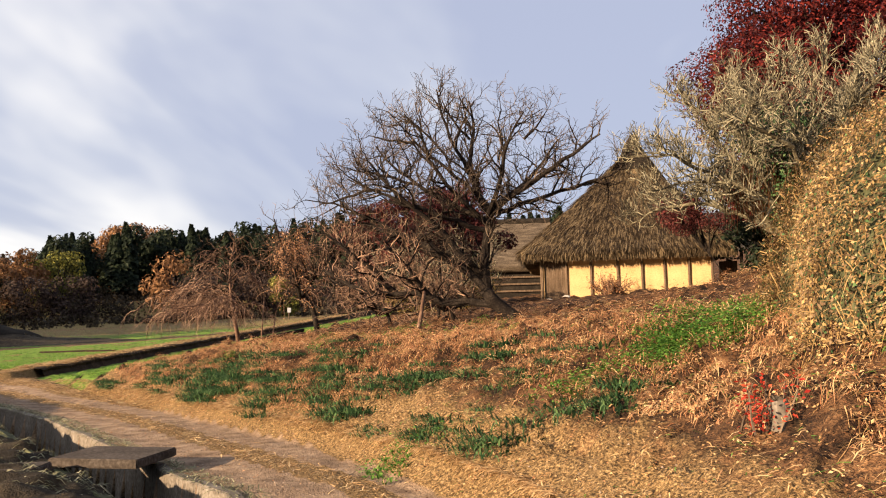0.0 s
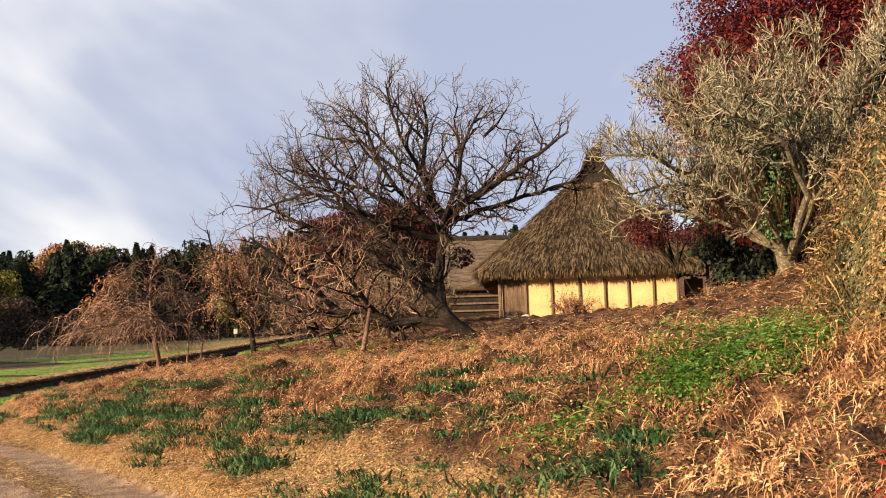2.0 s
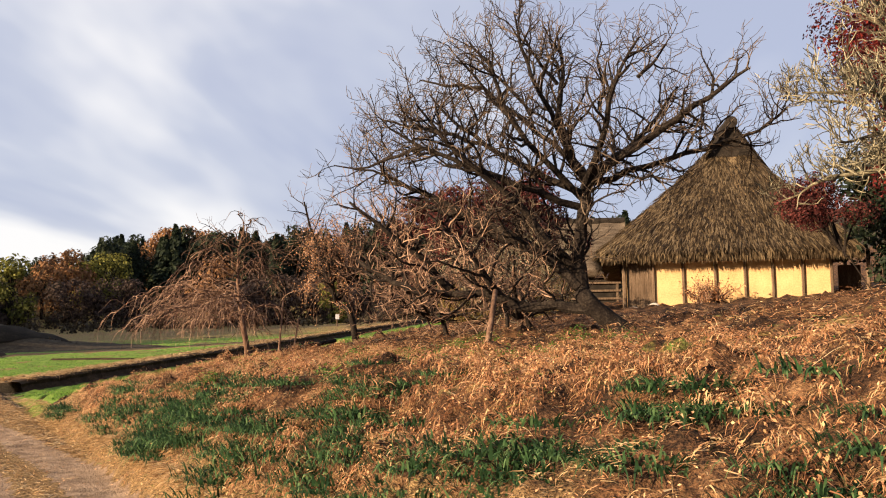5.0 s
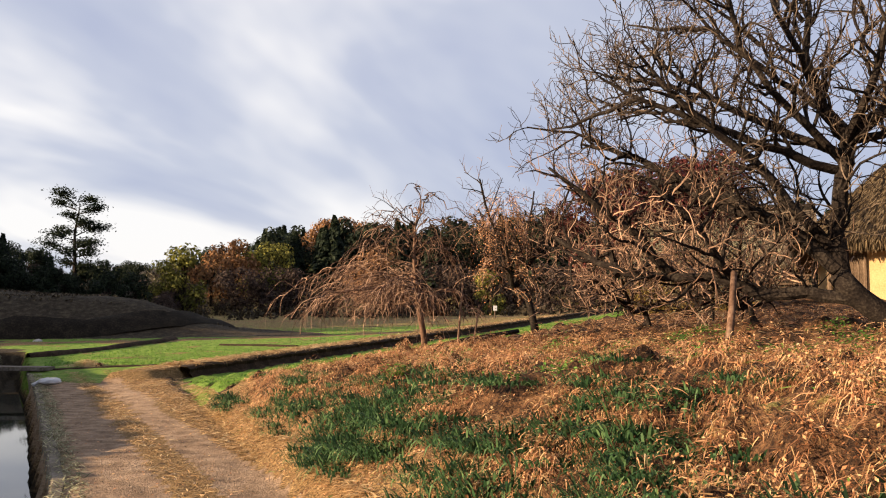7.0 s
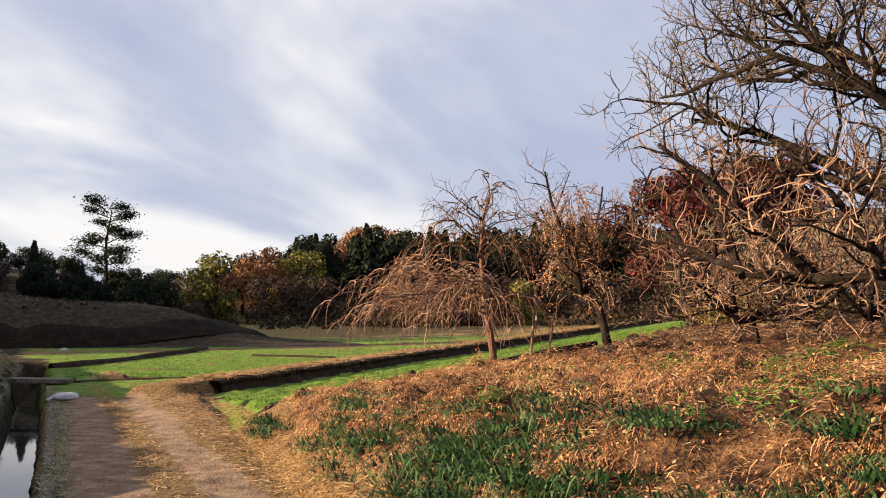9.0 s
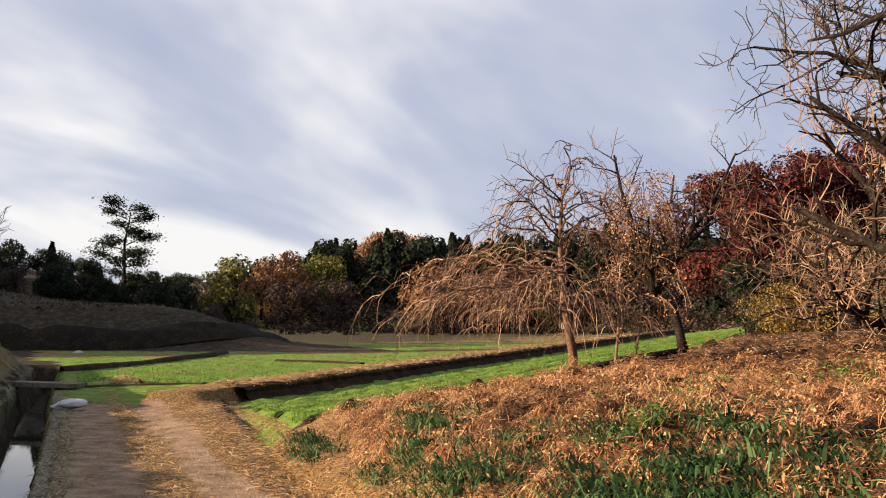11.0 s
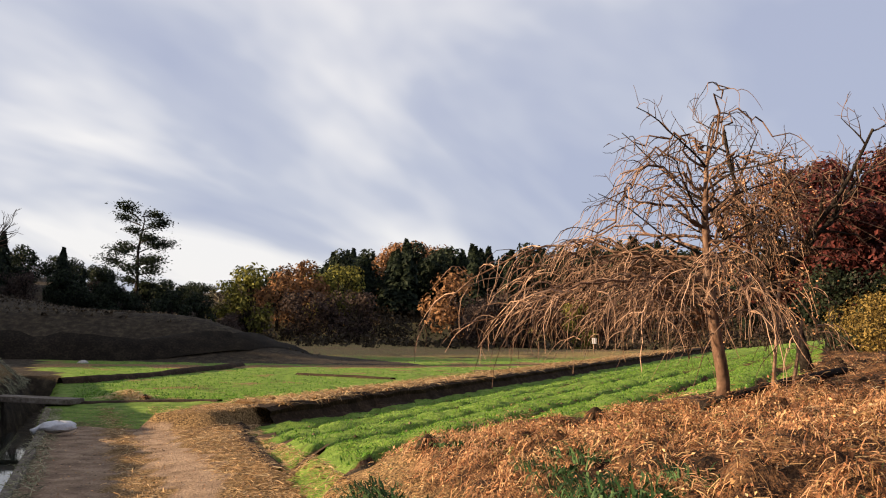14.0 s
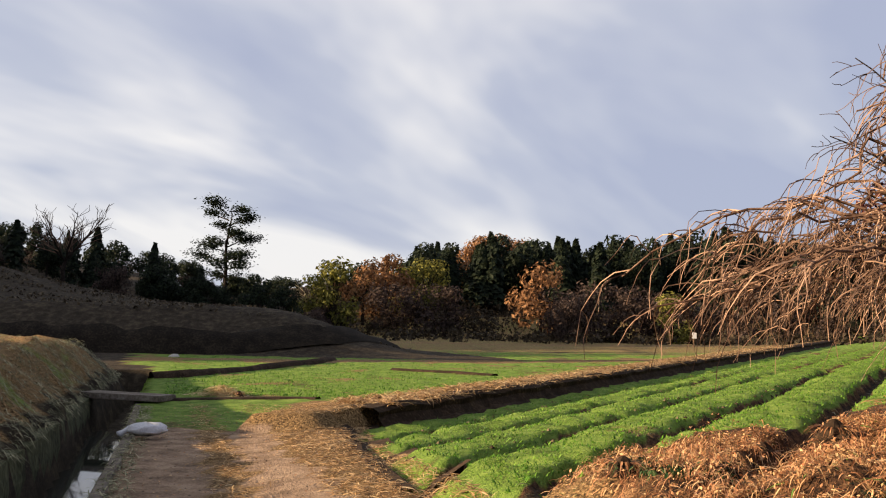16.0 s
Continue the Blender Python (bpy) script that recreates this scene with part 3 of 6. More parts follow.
# ---- the thatched house ----
def build_house():
    """Local x runs along the clay wall, y into the house."""
    at = Vector((18.5, 29.8, 0))
    house = new("thatched_house")
    house.matrix_basis = Matrix.Translation(at) @ Matrix.Rotation(math.atan2(-0.52, 0.855), 4, "Z")
    tagged(house, "old farmhouse with ochre clay walls under weathered thatch", "house")
    rng = random.Random(5)
    b = Build()
    b.box(1.15, 0.0, 2.0, 7.7, 0.16, 4.45)
    b.box(7.55, 0.16, 2.0, 7.7, 9.5, 4.45)
    b.box(0, 9.4, 2.0, 7.7, 9.55, 4.45)
    b.box(0.0, 0.16, 2.0, 0.14, 9.4, 4.45)
    part("wall", b, CLAY, house, "ochre clay wall")
    for x in (0.0, 1.12, 2.25, 3.45, 4.55, 5.55, 6.65, 7.66):
        b = Build()
        w = 0.065 if x else 0.09
        lean = rng.uniform(-0.015, 0.015)
        b.tube([(x, -0.03, 1.9), (x + lean, -0.03, 3.0), (x, -0.03, 4.5)], [w, w * 0.92, w], 6)
        part("post", b, TIMBER, house)
    for k in range(6):
        b = Build()
        x = 0.1 + k * 0.168
        b.box(x, 0.02 + 0.01 * (k % 2), 2.0, x + 0.160, 0.055 + 0.01 * (k % 2), 4.35)
        part("plank", b, TIMBER, house)
    b = Build()
    b.box(-0.1, -0.09, 4.18, 7.8, 0.06, 4.32)
    part("beam", b, TIMBER, house, "smoke-dark wall plate")
    # open shed at the end, with a leaning post
    for x, y in ((8.9, -0.1), (8.9, 3.2)):
        b = Build()
        b.tube([(x, y, 2.3), (x + 0.05, y, 4.5)], [0.08, 0.07], 7)
        part("post", b, TIMBER, house)
    b = Build()
    b.box(8.2, 1.2, 2.2, 9.0, 1.35, 4.0)
    part("back_panel", b, TIMBER, house)
    # the roof: a thick shell from the eaves to the ridge, with rounded thatch edge
    b = Build()
    tip, back = Vector((4.75, 5.0, 10.05)), Vector((4.75, 9.5, 10.05))
    ring = []
    x0, x1, y0, y1 = -1.0, 8.75, -0.75, 14.0
    n = 34
    for i in range(n):
        ring.append((x0 + (x1 - x0) * i / n, y0))
    for i in range(n):
        ring.append((x1, y0 + (y1 - y0) * i / n))
    for i in range(n):
        ring.append((x1 + (x0 - x1) * i / n, y1))
    for i in range(n):
        ring.append((x0, y1 + (y0 - y1) * i / n))
    levels = 16
    verts, cnt = [], len(ring)
    for k in range(levels + 3):
        for i, (x, y) in enumerate(ring):
            # corners are rounded off
            cx, cy = max(x0 + 1, min(x1 - 1, x)), max(y0 + 1, min(y1 - 1, y))
            dx, dy = x - cx, y - cy
            r = math.hypot(dx, dy)
            if r > 1:
                x, y = cx + dx / r, cy + dy / r
            hx = min(max(x, tip.x - 0.25), tip.x + 0.25)
            hy = min(max(y, tip.y), back.y)
            if k == 0:
                t, z = 0.16, 4.42
            elif k == 1:
                t, z = 0.02, 4.28
            else:
                t = (k - 2) / levels
                z = 4.58 + (tip.z - 4.58) * (t * 0.93 + 0.07 * t * t)
                t = t * 0.985
            j = noise.noise((x * 1.4, y * 1.4, k * 0.7)) * 0.10 + noise.noise((x * 5, y * 5, k * 2)) * 0.05
            sag = 0.09 * noise.noise((x * 0.5, y * 0.5, 9))
            verts.append((x + (hx - x) * t + j, y + (hy - y) * t + j * 0.5, z + j * 0.6 + (sag if k < 4 else 0)))
    b.v = verts
    for k in range(levels + 2):
        for i in range(cnt):
            a, c = k * cnt + i, k * cnt + (i + 1) % cnt
            b.f.append((a, c, c + cnt, a + cnt))
    b.f.append(tuple((levels + 2) * cnt + i for i in range(cnt)))
    roof = part("roof", b, THATCH, house, "thick weathered thatch", smooth=False)
    # loose stalks over the thatch
    b = Build()
    for _ in range(15000):
        face_front = rng.random() < 0.72
        t = rng.random() ** 1.2 * 0.96
        if face_front:
            x = rng.uniform(x0 + 0.2, x1 - 0.2)
            y = y0
        else:
            x = x0
            y = rng.uniform(y0, 10)
        hx = min(max(x, tip.x - 0.25), tip.x + 0.25)
        hy = min(max(y, tip.y), back.y)
        z = 4.6 + (tip.z - 4.6) * (t * 0.93 + 0.07 * t * t)
        p = Vector((x + (hx - x) * t, y + (hy - y) * t, z + rng.uniform(-0.02, 0.08)))
        down = Vector((x - hx, y - hy, -5.8)).normalized()
        out = Vector((0, -1, 0.7)) if face_front else Vector((-1, 0, 0.7))
        b.blade(p, down + out * rng.uniform(0.0, 0.25) + Vector((rng.uniform(-0.25, 0.25), rng.uniform(-0.25, 0.25), 0)), (1, 0.3, 0) if face_front else (0.3, 1, 0), rng.uniform(0.25, 0.6), rng.uniform(0.03, 0.08), 0.1, 2)
    for _ in range(2200):
        x = rng.uniform(x0 + 0.1, x1 - 0.1)
        b.blade((x, y0 + rng.uniform(-0.02, 0.15), 4.5 + rng.uniform(-0.1, 0.1)), (rng.uniform(-0.2, 0.2), -0.25, -1), (1, 0, 0), rng.uniform(0.15, 0.42), 0.06, 0.1, 2)
    tagged(part("loose_thatch", b, THATCH_STALK, roof), kind="stuff")
    # dark hooded smoke gable at the ridge end, and the ridge covering
    b = Build()
    b.face((3.2, 4.05, 8.3), (6.3, 4.05, 8.3), (4.75, 3.6, 10.45))
    b.face((3.15, 3.8, 8.3), (4.75, 3.35, 10.5), (4.75, 6.2, 10.65), (3.05, 6.2, 8.55))
    b.face((6.35, 3.8, 8.3), (6.45, 6.2, 8.55), (4.75, 6.2, 10.65), (4.75, 3.35, 10.5))
    part("smoke_gable", b, SOOT, house, "sooty smoke-vent gable")
    b = Build()
    b.tube([(4.75, 3.4, 10.45), (4.75, 6.5, 10.6), (4.72, 9.6, 10.45), (4.75, 10.2, 10.3)], [0.26, 0.32, 0.32, 0.26], 9)
    part("ridge", b, SOOT, house, "dark bundled ridge thatch")
    return house


build_house()


def build_far_hut(at, turn, w, d, wall_h, ridge_h, label, thatched=True, eave=0.6):
    hut = thing("farm_hut", at, label, "hut", turn=turn)
    b = Build()
    b.box(-w / 2, -d / 2, -0.6, w / 2, d / 2, wall_h)
    part("wall", b, SOOT, hut)
    b = Build()
    e = eave
    n, levels = 24, 28
    slope = wall_h - 0.25
    for i in range(n + 1):
        x = -w / 2 - e + (w + 2 * e) * i / n
        for k in range(levels + 1):
            t = 2 * k / levels - 1
            y = (d / 2 + e) * t
            z = ridge_h - (ridge_h - slope) * abs(t) ** 1.1
            b.v.append((x, y, z + 0.09 * noise.noise((x * 1.5, y * 1.5, 4))))
        for k in (1, -1):
            b.v.append((x, k * (d / 2 + e - 0.25), slope - 0.32))
    row = levels + 3
    for i in range(n):
        for k in range(levels):
            p = i * row + k
            b.f.append((p, p + row, p + row + 1, p + 1))
        p = i * row + levels
        b.f.append((p, p + row, p + row + 1, p + 1))
        b.f.append((p + 1, p + row + 1, p + row + 2, p + 2))
        b.f.append((p + 2, p + row + 2, i * row + row, i * row))
    for i in (0, n):
        b.f.append(tuple(i * row + k for k in range(levels + 3)))
    part("roof", b, SHINGLE, hut, "dark weathered roof", smooth=True)
    b = Build()
    b.tube([(-w / 2 - e, 0, ridge_h), (w / 2 + e, 0, ridge_h)], [0.22, 0.22], 8)
    part("ridge", b, SOOT, hut)
    for x in (-w / 2 + 0.1, 0, w / 2 - 0.1):
        b = Build()
        b.box(x - 0.07, -d / 2 - 0.09, -0.6, x + 0.07, -d / 2 - 0.003, wall_h)
        part("post", b, TIMBER, hut)
    for z in (0.35, 0.8, 1.25, 1.7):
        b = Build()
        b.box(-w / 2 - 0.1, -d / 2 - 0.16, z, w / 2 + 0.1, -d / 2 - 0.095, z + 0.11)
        part("rail", b, TIMBER, hut)
    return hut


def g(x, y, dz=0.0):
    return Vector((x, y, ground_z(x, y) + dz))


build_far_hut(g(24.5, 47.0), radians(-28), 7.0, 5.0, 2.2, 5.2, "small weathered outbuilding with dark timber walls and rails")


# ---- trees ----
def bend(rng, p, way, length, segs, wander, pull):
    """A wandering polyline; pull is added to the direction at every joint."""
    pts = [Vector(p)]
    w = Vector(way).normalized()
    for _ in range(segs):
        w = (w + Vector((rng.uniform(-1, 1), rng.uniform(-1, 1), rng.uniform(-1, 1))) * wander + Vector(pull)).normalized()
        pts.append(pts[-1] + w * (length / segs))
    return pts


def grow(rng, wood, twig, pts, r0, r1, level, spec):
    """Clothes one limb in side branches and, in the end, in twigs."""
    n = len(pts)
    radii = [r0 + (r1 - r0) * i / (n - 1) for i in range(n)]
    (wood if level < spec["twig_level"] else twig).tube(pts, radii, (8, 6, 4, 3, 3)[min(level, 4)], cap=level < 2)
    if level >= spec["levels"]:
        return
    total = sum((b - a).length for a, b in zip(pts, pts[1:]))
    count = max(1, round(total * spec["density"][level]))
    for k in range(count):
        t = spec["bare"][level] + (1 - spec["bare"][level]) * (k + rng.random()) / count
        i = min(n - 2, int(t * (n - 1)))
        f = t * (n - 1) - i
        p = pts[i].lerp(pts[i + 1], f)
        ax = (pts[i + 1] - pts[i]).normalized()
        side = ax.orthogonal().normalized()
        side.rotate(Matrix.Rotation(rng.uniform(0, 6.283), 3, ax))
        side = (side + Vector((0, 0, spec["lift"]))).normalized()
        way = (ax * spec["forward"] + side).normalized()
        length = spec["length"][level] * rng.uniform(0.55, 1.15) * (1.1 - 0.5 * t)
        r = max(spec["min_r"], min(radii[i] * 0.62, spec["radius"][level]))
        sub = bend(rng, p, way, length, spec["segs"][level], spec["wander"], spec["pull"])
        grow(rng, wood, twig, sub, r, max(spec["min_r"] * 0.7, r * 0.35), level + 1, spec)


def limb_tree(name, at, limbs, spec, bark, twig_mat, seed, label, category="tree", group="", lit_low_twig=None):
    """A bare tree from main limbs: (points relative to the base, first and last radius)."""
    tree = thing(name, at, label, category, group)
    rng = random.Random(seed)
    twig, low, trunk = Build(), Build(), Build()
    for k, (pts, r0, r1) in enumerate(limbs):
        fine = []
        vs = [Vector(p) for p in pts]
        for i in range(len(vs) - 1):
            for s in range(3):
                t = s / 3
                q = vs[i].lerp(vs[i + 1], t)
                q += Vector((rng.uniform(-1, 1), rng.uniform(-1, 1), rng.uniform(-1, 1))) * (0.04 * (vs[i + 1] - vs[i]).length * (s > 0))
                fine.append(q)
        fine.append(vs[-1])
        if k == 0 and spec.get("bare_trunk", True):
            n = len(fine)
            trunk.tube(fine, [(r0 + (r1 - r0) * i / (n - 1)) * (1 + 0.10 * noise.noise((i * 1.3, seed, 0))) * (1.35 if i == 0 else 1) for i in range(n)], 10)
        else:
            wood = Build()
            # limbs that end low get a paler twig colour, for sun on them
            grow(rng, wood, low if lit_low_twig and fine[-1].z < 2.7 else twig, fine, r0, r1, 0, spec)
            part("limb", wood, bark, tree)
    part("trunk", trunk, bark, tree, smooth=True)
    tagged(part("twig_mass", twig, twig_mat, tree), kind="stuff")
    if low.v:
        tagged(part("twig_mass", low, lit_low_twig, tree, "low twigs in a lighter sunlit tan"), kind="stuff")
    return tree


BIG = dict(levels=3, twig_level=2, density=(4.4, 6.0, 6.8), bare=(0.08, 0.06, 0.05), length=(1.2, 0.7, 0.36), radius=(0.028, 0.014, 0.007), segs=(6, 5, 3), wander=0.46, pull=(0, 0, 0.05), lift=0.3, forward=0.6, min_r=0.0054)


def build_big_tree():
    """The old leaning tree with one limb propped near the ground."""
    c = Vector((7.95, 12.85, 0))
    at = g(c.x, c.y, -0.1)
    L = Vector((-0.88, 0.47, 0))  # towards the prop
    A = Vector((0.47, 0.88, 0))  # away from the path

    def q(l, z, a=0.0):
        return L * l + A * a + Vector((0, 0, z))

    limbs = [
        ([q(-0.55, -0.22), q(-0.1, 0.14), q(0.3, 0.45), q(0.72, 0.9)], 0.18, 0.14),
        ([q(0.65, 0.85), q(0.72, 1.5), q(0.62, 2.2), q(0.5, 2.75)], 0.115, 0.09),
        # the two rising forks
        ([q(0.5, 2.7), q(0.85, 3.2), q(1.0, 4.0, 0.4), q(0.9, 4.8, 0.7), q(1.0, 5.6, 0.8)], 0.10, 0.02),
        ([q(0.5, 2.7), q(0.0, 3.1, -0.2), q(-0.7, 3.5, -0.4), q(-1.4, 3.9, -0.6), q(-2.0, 4.3, -0.8)], 0.10, 0.02),
        ([q(0.6, 2.6), q(0.3, 3.3, -0.5), q(0.1, 4.1, -0.9), q(-0.3, 4.8, -1.1)], 0.07, 0.018),
        ([q(0.55, 2.75), q(-0.2, 3.4, 0.7), q(-0.8, 4.1, 1.2), q(-1.2, 4.7, 1.5)], 0.07, 0.018),
        ([q(0.6, 2.4), q(1.3, 3.1, -0.4), q(1.9, 3.9, -0.7), q(2.05, 4.5, -0.9), q(2.4, 4.9, -1.0)], 0.06, 0.016),
        ([q(0.6, 2.5), q(1.5, 3.0, 0.2), q(2.3, 3.5, 0.3), q(2.9, 4.0, 0.4), q(3.3, 4.5, 0.5)], 0.07, 0.016),
        ([q(0.7, 2.3), q(1.7, 2.6, -0.5), q(2.5, 2.9, -0.8), q(3.2, 3.2, -1.0), q(3.7, 3.5, -1.1)], 0.07, 0.016),
        ([q(0.45, 2.7), q(-0.5, 3.0, 0.3), q(-1.5, 3.3, 0.5), q(-2.4, 3.6, 0.6), q(-2.9, 4.0, 0.6)], 0.065, 0.016),
        ([q(0.9, 3.2, 0.1), q(1.6, 3.9, 0.3), q(2.3, 4.5, 0.2), q(2.8, 5.1, 0.1)], 0.05, 0.014),
        ([q(0.9, 3.4, 0.2), q(1.3, 4.2, -0.3), q(1.6, 5.0, -0.4), q(1.7, 5.6, -0.4)], 0.05, 0.014),
        ([q(2.5, 3.5, 0.3), q(3.0, 3.4, 0.7), q(3.6, 3.5, 0.9), q(4.1, 3.8, 0.9)], 0.04, 0.014),
        # the outer crown towards the field
        ([q(2.3, 3.5, 0.3), q(3.1, 3.7, 0.1), q(3.6, 3.8, 0.0), q(4.0, 3.9, -0.1)], 0.04, 0.012),
        ([q(2.3, 4.5, 0.2), q(2.9, 4.6, 0.4), q(3.2, 4.7, 0.5), q(3.5, 4.8, 0.6)], 0.035, 0.012),
        ([q(1.6, 4.2, 0.3), q(2.0, 4.7, 0.5), q(2.3, 5.0, 0.6), q(2.5, 5.2, 0.6)], 0.035, 0.012),
        ([q(1.0, 4.6, 0.6), q(1.3, 4.9, 0.3), q(1.5, 5.2, 0.1), q(1.6, 5.4, 0.0)], 0.035, 0.012),
        ([q(-0.3, 4.3, -0.6), q(-0.6, 4.6, -0.5), q(-0.8, 4.9, -0.4)], 0.035, 0.012),
        ([q(0.3, 4.0, 0.2), q(0.2, 4.5, 0.4), q(0.3, 5.0, 0.5), q(0.2, 5.3, 0.5)], 0.035, 0.012),
        ([q(3.2, 3.2, -1.0), q(3.8, 3.1, -0.7), q(4.2, 3.0, -0.5), q(4.5, 3.0, -0.4)], 0.035, 0.012),
        ([q(3.6, 2.75, 0.4), q(4.3, 3.1, 0.3), q(5.0, 3.2, 0.2)], 0.03, 0.012),
        # the long limbs towards the field
        ([q(0.7, 0.95), q(1.3, 1.5), q(2.0, 1.95, 0.2), q(2.9, 2.4, 0.3), q(3.6, 2.75, 0.4), q(4.2, 2.95, 0.5)], 0.12, 0.02),
        ([q(0.75, 1.2), q(1.5, 2.1, -0.4), q(2.4, 2.9, -0.8), q(2.9, 3.4, -1.0), q(3.2, 3.8, -1.1)], 0.08, 0.018),
        ([q(1.3, 1.5), q(2.1, 1.9, 0.6), q(3.0, 2.4, 1.2), q(4.0, 2.8, 1.8)], 0.09, 0.025),
        # the propped limb
        ([q(0.4, 0.5), q(1.1, 0.66), q(1.7, 0.62), q(2.3, 0.88), q(2.9, 0.86), q(3.5, 0.92), q(4.1, 1.2, 0.2), q(4.6, 1.5, 0.3)], 0.10, 0.035),
        ([q(2.9, 0.95), q(3.5, 1.6, -0.3), q(4.0, 2.0, -0.5), q(4.5, 2.4, -0.6)], 0.07, 0.02),
        ([q(3.6, 0.9), q(3.9, 1.7, 0.6), q(4.3, 2.4, 0.9)], 0.06, 0.02),
        ([q(2.0, 0.8), q(2.5, 1.5, -0.6), q(3.1, 2.1, -1.0)], 0.06, 0.02),
    ]
    limb_tree("old_cherry_tree", at, limbs, BIG, BARK_DARK, TWIG_GREY, 11, "old leaning leafless tree with a low propped limb", lit_low_twig=TWIG_TAN)
    # the prop
    p0, p1 = g(5.2, 12.2, -0.05), Vector((5.68, 12.9, 2.15))
    prop = thing("prop_pole", p0, "thin weathered wooden pole propping a low limb", "pole")
    b = Build()
    b.tube([(0, 0, 0), (p1 - p0) * 0.5 + Vector((0.01, 0, 0)), p1 - p0], [0.05, 0.046, 0.04], 8)
    part("pole", b, BARK_CHERRY, prop, smooth=True)


build_big_tree()

PLUM = dict(levels=3, twig_level=2, density=(3.6, 5.0, 6.0), bare=(0.1, 0.1, 0.1), length=(1.1, 0.6, 0.3), radius=(0.035, 0.016, 0.007), segs=(4, 4, 3), wander=0.3, pull=(0, 0, 0.03), lift=0.25, forward=0.6, min_r=0.0055)


def build_plum(at, spread, height, lean, seed, label, bark=BARK_DARK, twig=TWIG_GREY, spec=PLUM, name="plum_tree", r=0.13):
    rng = random.Random(seed)
    lx, ly = lean
    top = Vector((lx, ly, height * (0.07 if spread > 3 else 0.14 if name == "orchard_tree" else 0.22)))
    limbs = [([(0, 0, -0.1), (lx * 0.4, ly * 0.4, height * 0.18), top[:]], r, r * 0.8)]
    n = 30 if spread > 3 else 7
    for k in range(n):
        if spread > 3:
            a = 2.4 * k + rng.uniform(-0.3, 0.3)
            e = math.asin(min(1, 0.12 + 0.88 * (k + 0.5) / n))
            far = rng.uniform(0.88, 1.06)
            end = Vector((math.cos(a) * math.cos(e) * spread * far, math.sin(a) * math.cos(e) * spread * far, 0.5 + (height - 0.5) * math.sin(e) * far))
            side = Vector((-math.sin(a), math.cos(a), 0)) * rng.uniform(-0.6, 0.6)
            mid = [top.lerp(end, t) + Vector((0, 0, 0.75 * math.sin(t * math.pi) * math.cos(e))) + side * math.sin(t * math.pi * 1.6) for t in (0.25, 0.5, 0.76)]
            limbs.append(([top[:], *(m[:] for m in mid), end[:]], r * rng.uniform(0.22, 0.42), 0.012))
            continue
        a = 2 * math.pi * k / n + rng.uniform(-0.4, 0.4)
        s = spread * rng.uniform(0.7, 1.05)
        up = height * (rng.uniform(0.3, 0.95) if spread > 3 else rng.uniform(0.25, 0.8) if name == "orchard_tree" else rng.uniform(0.5, 0.85))
        c, q = math.cos(a), math.sin(a)
        limbs.append(([top[:], (top.x + c * s * 0.35, top.y + q * s * 0.35, top.z + (up - top.z) * 0.35), (top.x + c * s * 0.7, top.y + q * s * 0.7, top.z + (up - top.z) * 0.65), (top.x + c * s, top.y + q * s, up)], r * 0.6, 0.02))
    return limb_tree(name, at, limbs, spec, bark, twig, seed, label)


plum = build_plum(g(5.85, 22.5), 1.55, 4.6, (-0.5, 0.25), 21, "small leafless plum tree with a forked leaning trunk", twig=TWIG_ROSE, r=0.09)


def hanging_vine():
    """Withered vines that climb the plum and hang from it in a ragged curtain."""
    rng = random.Random(22)
    b, stems = Build(), Build()
    for k in range(150):
        a, r = rng.uniform(0, 6.283), 0.52 * rng.random() ** 0.5
        high = rng.uniform(1.0, 3.35) if k % 3 else rng.uniform(2.4, 3.35)
        r *= 1.0 if high < 2.6 else 0.7
        p = Vector((-0.8 + math.cos(a) * r, 0.1 + math.sin(a) * r, high))
        w = Vector((math.cos(a), math.sin(a), rng.uniform(-0.4, 0.5)))
        pts = bend(rng, p, w, rng.uniform(0.4, 1.1), 6, 0.34, (0, 0, -0.42))
        pts = [q for q in pts if q.z > 0.25]
        if len(pts) < 3:
            continue
        stems.tube(pts, [0.008 - 0.0007 * i for i in range(len(pts))], 3, cap=False)
        for q in pts:
            for _ in range(3):
                b.leaf(q + Vector((rng.gauss(0, 0.05), rng.gauss(0, 0.05), rng.gauss(0, 0.06))), (rng.uniform(-1, 1), rng.uniform(-1, 1), rng.uniform(-1, 1)), rng.uniform(0.025, 0.06), rng)
    # a few long shoots arch over to the far side
    for k in range(9):
        pts = bend(rng, (rng.uniform(-0.7, -0.2), rng.uniform(-0.2, 0.3), rng.uniform(2.2, 3.0)), (1, rng.uniform(-0.4, 0.3), rng.uniform(0.0, 0.5)), rng.uniform(1.2, 2.3), 8, 0.1, (0, 0, -0.11))
        stems.tube(pts, [0.011 - 0.0009 * i for i in range(9)], 4, cap=False)
    tagged(part("withered_foliage", b, RUST, plum, "withered rust-brown vine leaves"), kind="stuff")
    tagged(part("vine_tangle", stems, TWIG_TAN, plum, "thin tan hanging vine stems"), kind="stuff")


hanging_vine()


